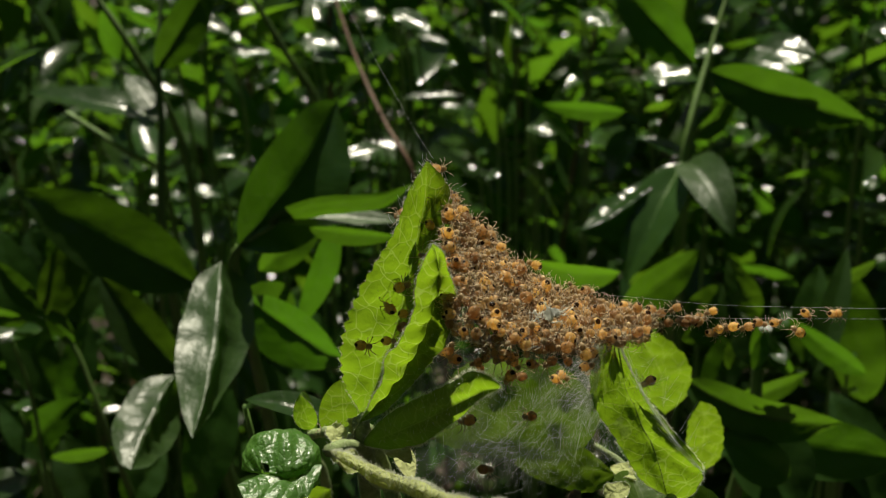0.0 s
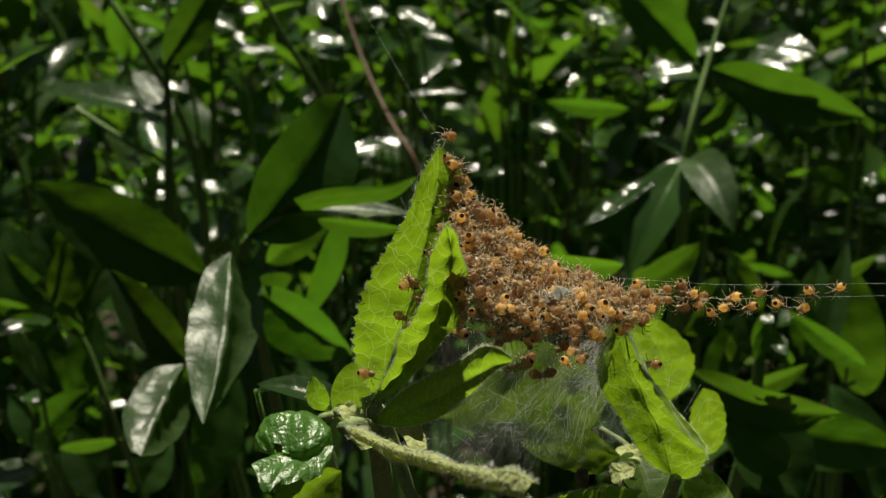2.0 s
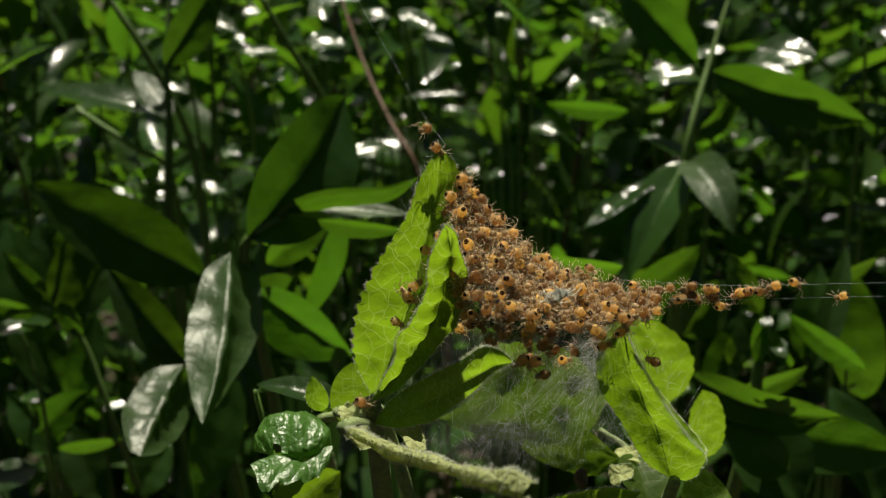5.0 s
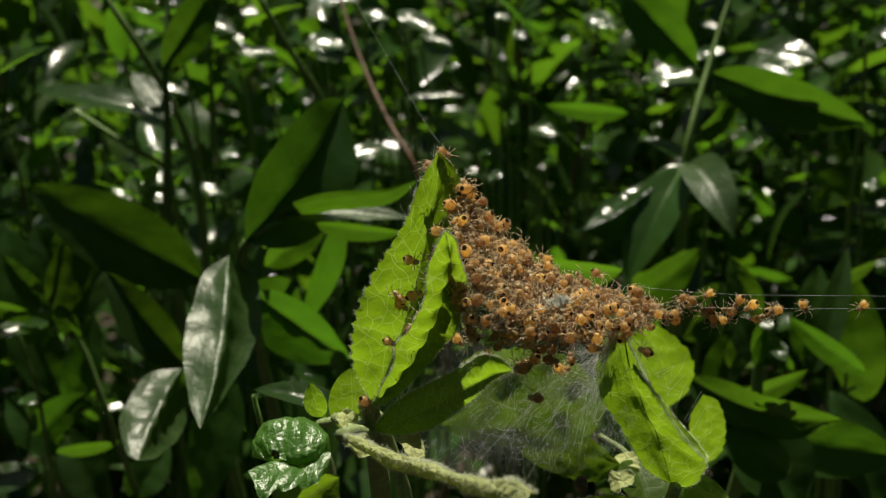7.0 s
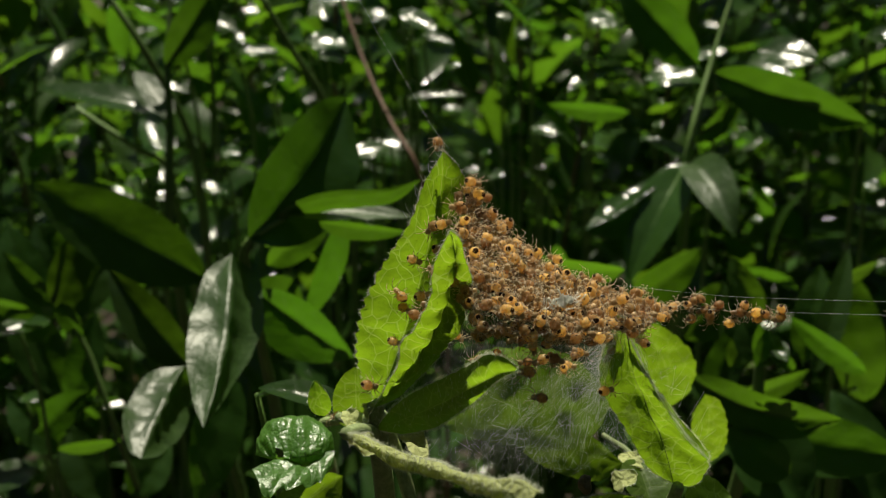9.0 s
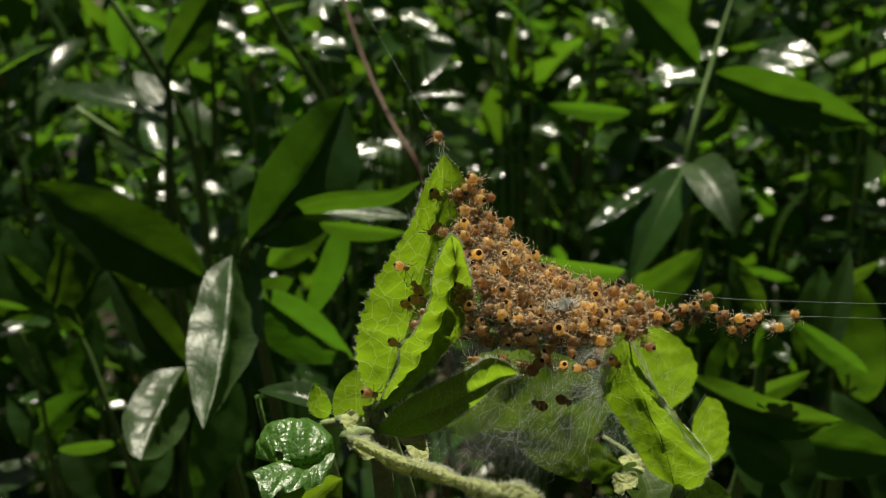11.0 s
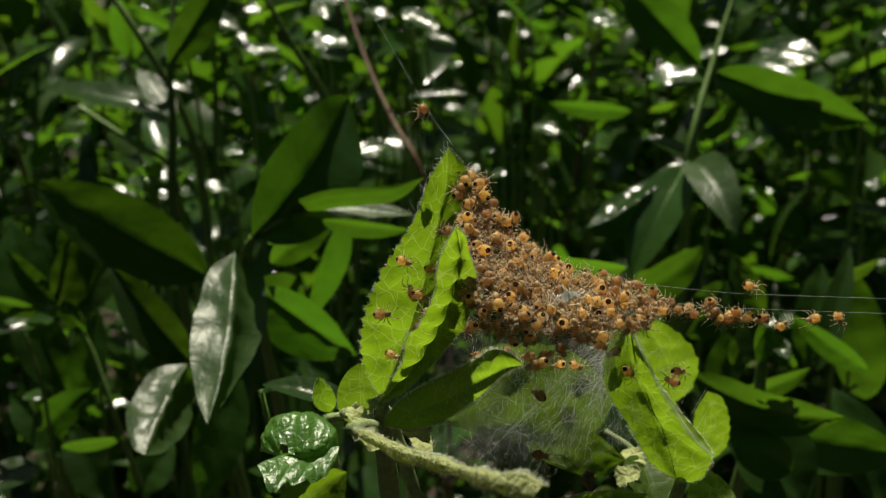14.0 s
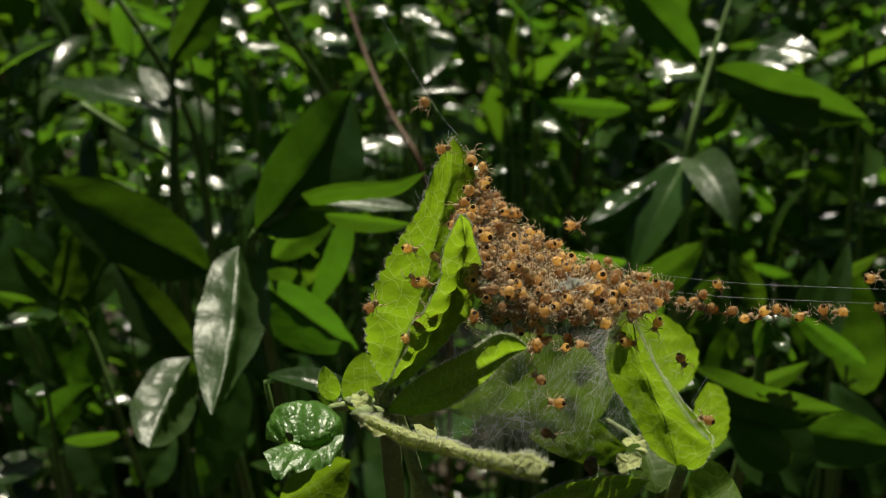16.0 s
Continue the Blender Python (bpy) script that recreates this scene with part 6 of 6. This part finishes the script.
straggler([(0, (0.02437, 0.10386, 0.46563)), (4, (0.02360, 0.10179, 0.46771)), (7, (0.02597, 0.10212, 0.46643)), (9, (0.02639, 0.10188, 0.46694)), (11.5, (0.02415, 0.10220, 0.46557)), (14.5, (0.02580, 0.10085, 0.46619)), (16, (0.02377, 0.09974, 0.46609))])
straggler([(0, (0.02547, 0.10396, 0.46599)), (4, (0.02592, 0.10186, 0.46797)), (7, (0.02818, 0.10222, 0.46681)), (9, (0.02859, 0.10183, 0.46678)), (11.5, (0.02690, 0.10242, 0.46638)), (14.5, (0.02718, 0.10075, 0.46581)), (16, (0.02697, 0.09969, 0.46595))])
straggler([(0, (0.02905, 0.10381, 0.46544)), (4, (0.02840, 0.10191, 0.46813)), (7, (0.03011, 0.10232, 0.46718)), (9, (0.02997, 0.10180, 0.46668)), (11.5, (0.02828, 0.10235, 0.46611)), (14.5, (0.02911, 0.10079, 0.46598)), (16, (0.03000, 0.09963, 0.46574))])
straggler([(0, (0.03209, 0.10388, 0.46569)), (4, (0.03088, 0.10201, 0.46850)), (7, (0.03215, 0.10218, 0.46665)), (9, (0.03135, 0.10172, 0.46636)), (11.5, (0.02994, 0.10221, 0.46558)), (14.5, (0.03104, 0.10075, 0.46582)), (16, (0.03248, 0.09963, 0.46575))])
straggler([(0, (0.02115, 0.10294, 0.46608)), (4, (0.01994, 0.10069, 0.46748)), (7, (0.02109, 0.10113, 0.46659)), (9, (0.02122, 0.10083, 0.46686)), (11.5, (0.02091, 0.10146, 0.46668)), (14.5, (0.02009, 0.09993, 0.46664)), (16, (0.01905, 0.09879, 0.46639))])
straggler([(0, (0.02088, 0.10308, 0.46661)), (4, (0.01912, 0.10083, 0.46801)), (7, (0.01917, 0.10127, 0.46712)), (9, (0.01849, 0.10078, 0.46670)), (11.5, (0.01900, 0.10125, 0.46589)), (14.5, (0.01845, 0.10014, 0.46743)), (16, (0.01785, 0.09915, 0.46770))])
straggler([(0, (0.02032, 0.10251, 0.46450)), (4, (0.01912, 0.10055, 0.46695)), (7, (0.01983, 0.10085, 0.46553)), (9, (0.02013, 0.10092, 0.46723)), (11.5, (0.01819, 0.10103, 0.46509)), (14.5, (0.01954, 0.09986, 0.46638)), (16, (0.01961, 0.09837, 0.46481))])
straggler([(0, (0.02084, 0.10141, 0.46044)), (1.5, (0.02057, 0.09941, 0.46124)), (4, (0.02054, 0.09908, 0.46141)), (7, (0.01983, 0.10019, 0.46305)), (9, (0.01916, 0.10006, 0.46401)), (11.5, (0.01983, 0.10061, 0.46351)), (14.5, (0.02213, 0.09796, 0.45926)), (16, (0.02455, 0.09601, 0.45601))])
straggler([(0, (0.01727, 0.10035, 0.46417)), (4, (0.01705, 0.09802, 0.46523)), (7, (0.01721, 0.09868, 0.46514)), (9, (0.01532, 0.09701, 0.46033)), (11.5, (0.01624, 0.09844, 0.46317)), (14.5, (0.01687, 0.09655, 0.46171)), (16, (0.01665, 0.09603, 0.46379))])
straggler([(0, (0.00797, 0.08665, 0.46335)), (1, (0.00880, 0.08596, 0.46458)), (1.5, (0.00877, 0.08500, 0.46544)), (4, (0.00859, 0.08484, 0.46629)), (7, (0.00767, 0.08504, 0.46441)), (9, (0.00765, 0.08468, 0.46451)), (11.5, (0.00763, 0.08519, 0.46397)), (14, (0.00721, 0.08416, 0.46460)), (16, (0.00678, 0.08299, 0.46523))])
straggler([(0, (0.00676, 0.08660, 0.46699)), (1.5, (0.00668, 0.08438, 0.46699)), (4, (0.00771, 0.08400, 0.46701)), (7, (0.00778, 0.08490, 0.46780)), (9, (0.00788, 0.08455, 0.46790)), (12.5, (0.00749, 0.08569, 0.46735)), (14.5, (0.00763, 0.08358, 0.46740)), (16, (0.00837, 0.08157, 0.46382))])
straggler([(0, (0.00479, 0.08647, 0.45884)), (1.5, (0.00777, 0.08570, 0.46419)), (4, (0.00868, 0.08634, 0.46803)), (7, (0.00942, 0.08681, 0.46718)), (9, (0.00953, 0.08647, 0.46733)), (12.5, (0.01041, 0.08592, 0.46052)), (14.5, (0.00735, 0.08348, 0.45927)), (16, (0.00798, 0.08275, 0.46047))])
straggler([(0, (0.00279, 0.08567, 0.46357)), (1.5, (0.00460, 0.08427, 0.46655)), (4, (0.00632, 0.08409, 0.46737)), (7, (0.00639, 0.08473, 0.46713)), (9, (0.00640, 0.08431, 0.46700)), (12.5, (0.00679, 0.08563, 0.46713)), (14.5, (0.00656, 0.08355, 0.46731)), (16, (0.00627, 0.08273, 0.46816))])
straggler([(0, (-0.00375, 0.09679, 0.46640)), (1.5, (-0.00366, 0.09486, 0.46744)), (4, (-0.00353, 0.09454, 0.46780)), (6.5, (-0.00449, 0.09445, 0.46591)), (9, (-0.00446, 0.09438, 0.46588)), (12.5, (-0.00447, 0.09547, 0.46525)), (14.5, (-0.00518, 0.09310, 0.46431)), (16, (-0.00414, 0.09231, 0.46517))])
straggler([(0, (-0.00609, 0.09769, 0.46587)), (1.5, (-0.00657, 0.09484, 0.46350)), (4, (-0.00727, 0.09346, 0.45984)), (7, (-0.00670, 0.09429, 0.46026)), (9, (-0.00684, 0.09435, 0.46191)), (12.5, (-0.00685, 0.09528, 0.46072)), (14.5, (-0.00587, 0.09549, 0.46939)), (16, (-0.00751, 0.09413, 0.46809))])
straggler([(0, (-0.00234, 0.09720, 0.47171)), (1.5, (-0.00300, 0.09481, 0.47111)), (4, (-0.00227, 0.09438, 0.47108)), (7, (-0.00223, 0.09494, 0.47051)), (9, (-0.00188, 0.09457, 0.47047)), (12.5, (-0.00275, 0.09569, 0.46989)), (14.5, (-0.00244, 0.09365, 0.47024)), (16, (-0.00259, 0.09274, 0.47070))])
straggler([(0, (-0.00337, 0.09673, 0.46999)), (1.5, (-0.00233, 0.09495, 0.47160)), (4, (-0.00263, 0.09418, 0.47034)), (7, (-0.00351, 0.09494, 0.47051)), (9, (-0.00382, 0.09466, 0.47081)), (12.5, (-0.00132, 0.09616, 0.47162)), (14.5, (-0.00336, 0.09372, 0.47049)), (16, (-0.00331, 0.09288, 0.47119))])
straggler([(0, (-0.00040, 0.09593, 0.47470)), (4, (-0.00037, 0.09285, 0.47310)), (7, (-0.00083, 0.09342, 0.47255)), (9, (-0.00095, 0.09320, 0.47310)), (12.5, (-0.00045, 0.09431, 0.47245)), (16, (-0.00067, 0.09121, 0.47273))])
straggler([(0, (-0.00092, 0.09508, 0.47156)), (4, (-0.00122, 0.09188, 0.46947)), (7, (-0.00153, 0.09257, 0.46936)), (9, (-0.00175, 0.09242, 0.47020)), (12.5, (-0.00194, 0.09333, 0.46883)), (16, (-0.00196, 0.09025, 0.46910))])
straggler([(0, (0.00052, 0.09665, 0.47735)), (4, (0.00053, 0.09349, 0.47551)), (7, (0.00017, 0.09447, 0.47651)), (9, (0.00013, 0.09430, 0.47721)), (12.5, (0.00040, 0.09529, 0.47607)), (16, (0.00042, 0.09211, 0.47611))])
straggler([(0, (0.00104, 0.09737, 0.48000)), (4, (0.00103, 0.09419, 0.47817)), (7, (0.00117, 0.09493, 0.47825)), (9, (0.00093, 0.09467, 0.47861)), (12.5, (0.00079, 0.09640, 0.48018)), (16, (0.00056, 0.09260, 0.47795))])
straggler([(0, (-0.00232, 0.09525, 0.46835)), (4, (-0.00290, 0.09225, 0.46697)), (7, (-0.00256, 0.09314, 0.46763)), (9, (-0.00262, 0.09312, 0.46891)), (12.5, (-0.00231, 0.09402, 0.46753)), (16, (-0.00307, 0.09088, 0.46757))])
straggler([(0, (-0.00127, 0.09886, 0.47786)), (1.5, (-0.00080, 0.09548, 0.47357)), (4, (-0.00048, 0.09516, 0.47403)), (7, (-0.00248, 0.09573, 0.47347)), (9, (-0.00250, 0.09538, 0.47352)), (11.5, (-0.00401, 0.09591, 0.47300)), (12.5, (-0.00408, 0.09649, 0.47285)), (14.5, (-0.00388, 0.09448, 0.47334)), (16, (-0.00388, 0.09355, 0.47370))])
straggler([(0, (0.00026, 0.09762, 0.47711)), (1.5, (0.00049, 0.09550, 0.47749)), (4, (0.00079, 0.09543, 0.47893)), (7, (-0.00059, 0.09492, 0.47432)), (9, (-0.00122, 0.09518, 0.47663)), (12.5, (-0.00071, 0.09639, 0.47630)), (14.5, (-0.00026, 0.09419, 0.47615)), (16, (-0.00017, 0.09322, 0.47636))])
straggler([(0, (0.00028, 0.09839, 0.47993)), (1.5, (0.00101, 0.09655, 0.48139)), (4, (-0.00047, 0.09647, 0.48283)), (7, (0.00042, 0.09721, 0.48291)), (9, (-0.00046, 0.09462, 0.47453)), (12.5, (-0.00083, 0.09810, 0.48264)), (14.5, (0.00135, 0.09484, 0.47860)), (16, (-0.00080, 0.09488, 0.48260))])
straggler([(0, (-0.00285, 0.09981, 0.47754)), (1.5, (0.00077, 0.09889, 0.48240)), (4, (-0.00178, 0.09917, 0.48523)), (7, (-0.00148, 0.09881, 0.48117)), (9, (-0.00090, 0.09898, 0.48312)), (12.5, (-0.00126, 0.10061, 0.48426)), (14.5, (-0.00301, 0.09893, 0.48613)), (16, (-0.00302, 0.09782, 0.48584))])
straggler([(0, (-0.00213, 0.09741, 0.46868)), (1.5, (-0.00185, 0.09530, 0.46907)), (4, (-0.00214, 0.09487, 0.46905)), (7, (-0.00344, 0.09553, 0.46882)), (9, (-0.00354, 0.09512, 0.46867)), (12.5, (-0.00304, 0.09671, 0.46983)), (14.5, (-0.00128, 0.09521, 0.47219)), (16, (-0.00158, 0.09421, 0.47230))])
straggler([(0, (-0.01118, 0.10949, 0.45207)), (1.5, (-0.01112, 0.10747, 0.45273)), (4, (-0.00840, 0.10737, 0.45379)), (7, (-0.01042, 0.10785, 0.45288)), (9, (-0.01127, 0.10744, 0.45278)), (12.5, (-0.00859, 0.10913, 0.45447)), (14.5, (-0.00576, 0.10821, 0.45887)), (16, (-0.00462, 0.10788, 0.46147))])
straggler([(0, (0.00080, 0.09795, 0.48217)), (4, (0.00179, 0.09490, 0.48083)), (7, (0.00247, 0.09541, 0.48004)), (9, (0.00252, 0.09520, 0.48059)), (12.5, (0.00279, 0.09660, 0.48090)), (14.5, (0.00283, 0.09412, 0.47978)), (16, (0.01042, 0.09210, 0.47615))])


# ---- motion of the brood ----
def motions():
    # the taut threads swing a little with the breeze: degrees by time
    for thread, swing in zip(threads, ([(0, 1.61), (4, -1.44), (9, 1.6), (13, 1.57), (16, 2.06)],
                                       [(0, 0.44), (4, -1.94), (9, 1.21), (13, 1.57), (16, 2.0)])):
        walk(thread, [(t, Matrix.Translation(thread.location) @ pose(0, 0, 0, 0, d, 0)) for t, d in swing])
    r = random.Random(77)
    for s, m, roam, way in brood:
        rows = []
        turn = 0.0
        if way:
            last = way[-1]
            for t, p in way + ([(16.0, last[1])] if last[0] < 16 else []):
                rows.append((t, Matrix.Translation(Vector(p) - m.translation) @ m @ pose(0, 0, 0, 0, r.gauss(0, 8), turn)))
                turn = min(max(turn + r.gauss(0, 22), -50), 50)
            walk(s, rows)
            # the legs of those that wander keep stepping
            for k, leg in enumerate([c for c in s.children if c.name.startswith("leg")]):
                rest = leg.matrix_basis.copy()
                swing = r.uniform(8, 18)
                walk(leg, [(0.4 * n, rest @ pose(0, 0, 0, 0, swing * 0.5 * math.cos(n * 2.1 + k), swing * math.sin(n * 2.1 + k * 2.4))) for n in range(41)])
            continue
        off = Vector((r.gauss(0, roam), 0, r.gauss(0, roam)))
        for k in range(11):
            t = 1.6 * k
            rows.append((t, Matrix.Translation(off) @ m @ pose(0, 0, 0, 0, 0, turn)))
            off = off * 0.7 + Vector((r.gauss(0, roam), r.gauss(0, roam * 0.25), r.gauss(0, roam)))
            turn += r.gauss(0, 16)
        walk(s, rows)


motions()
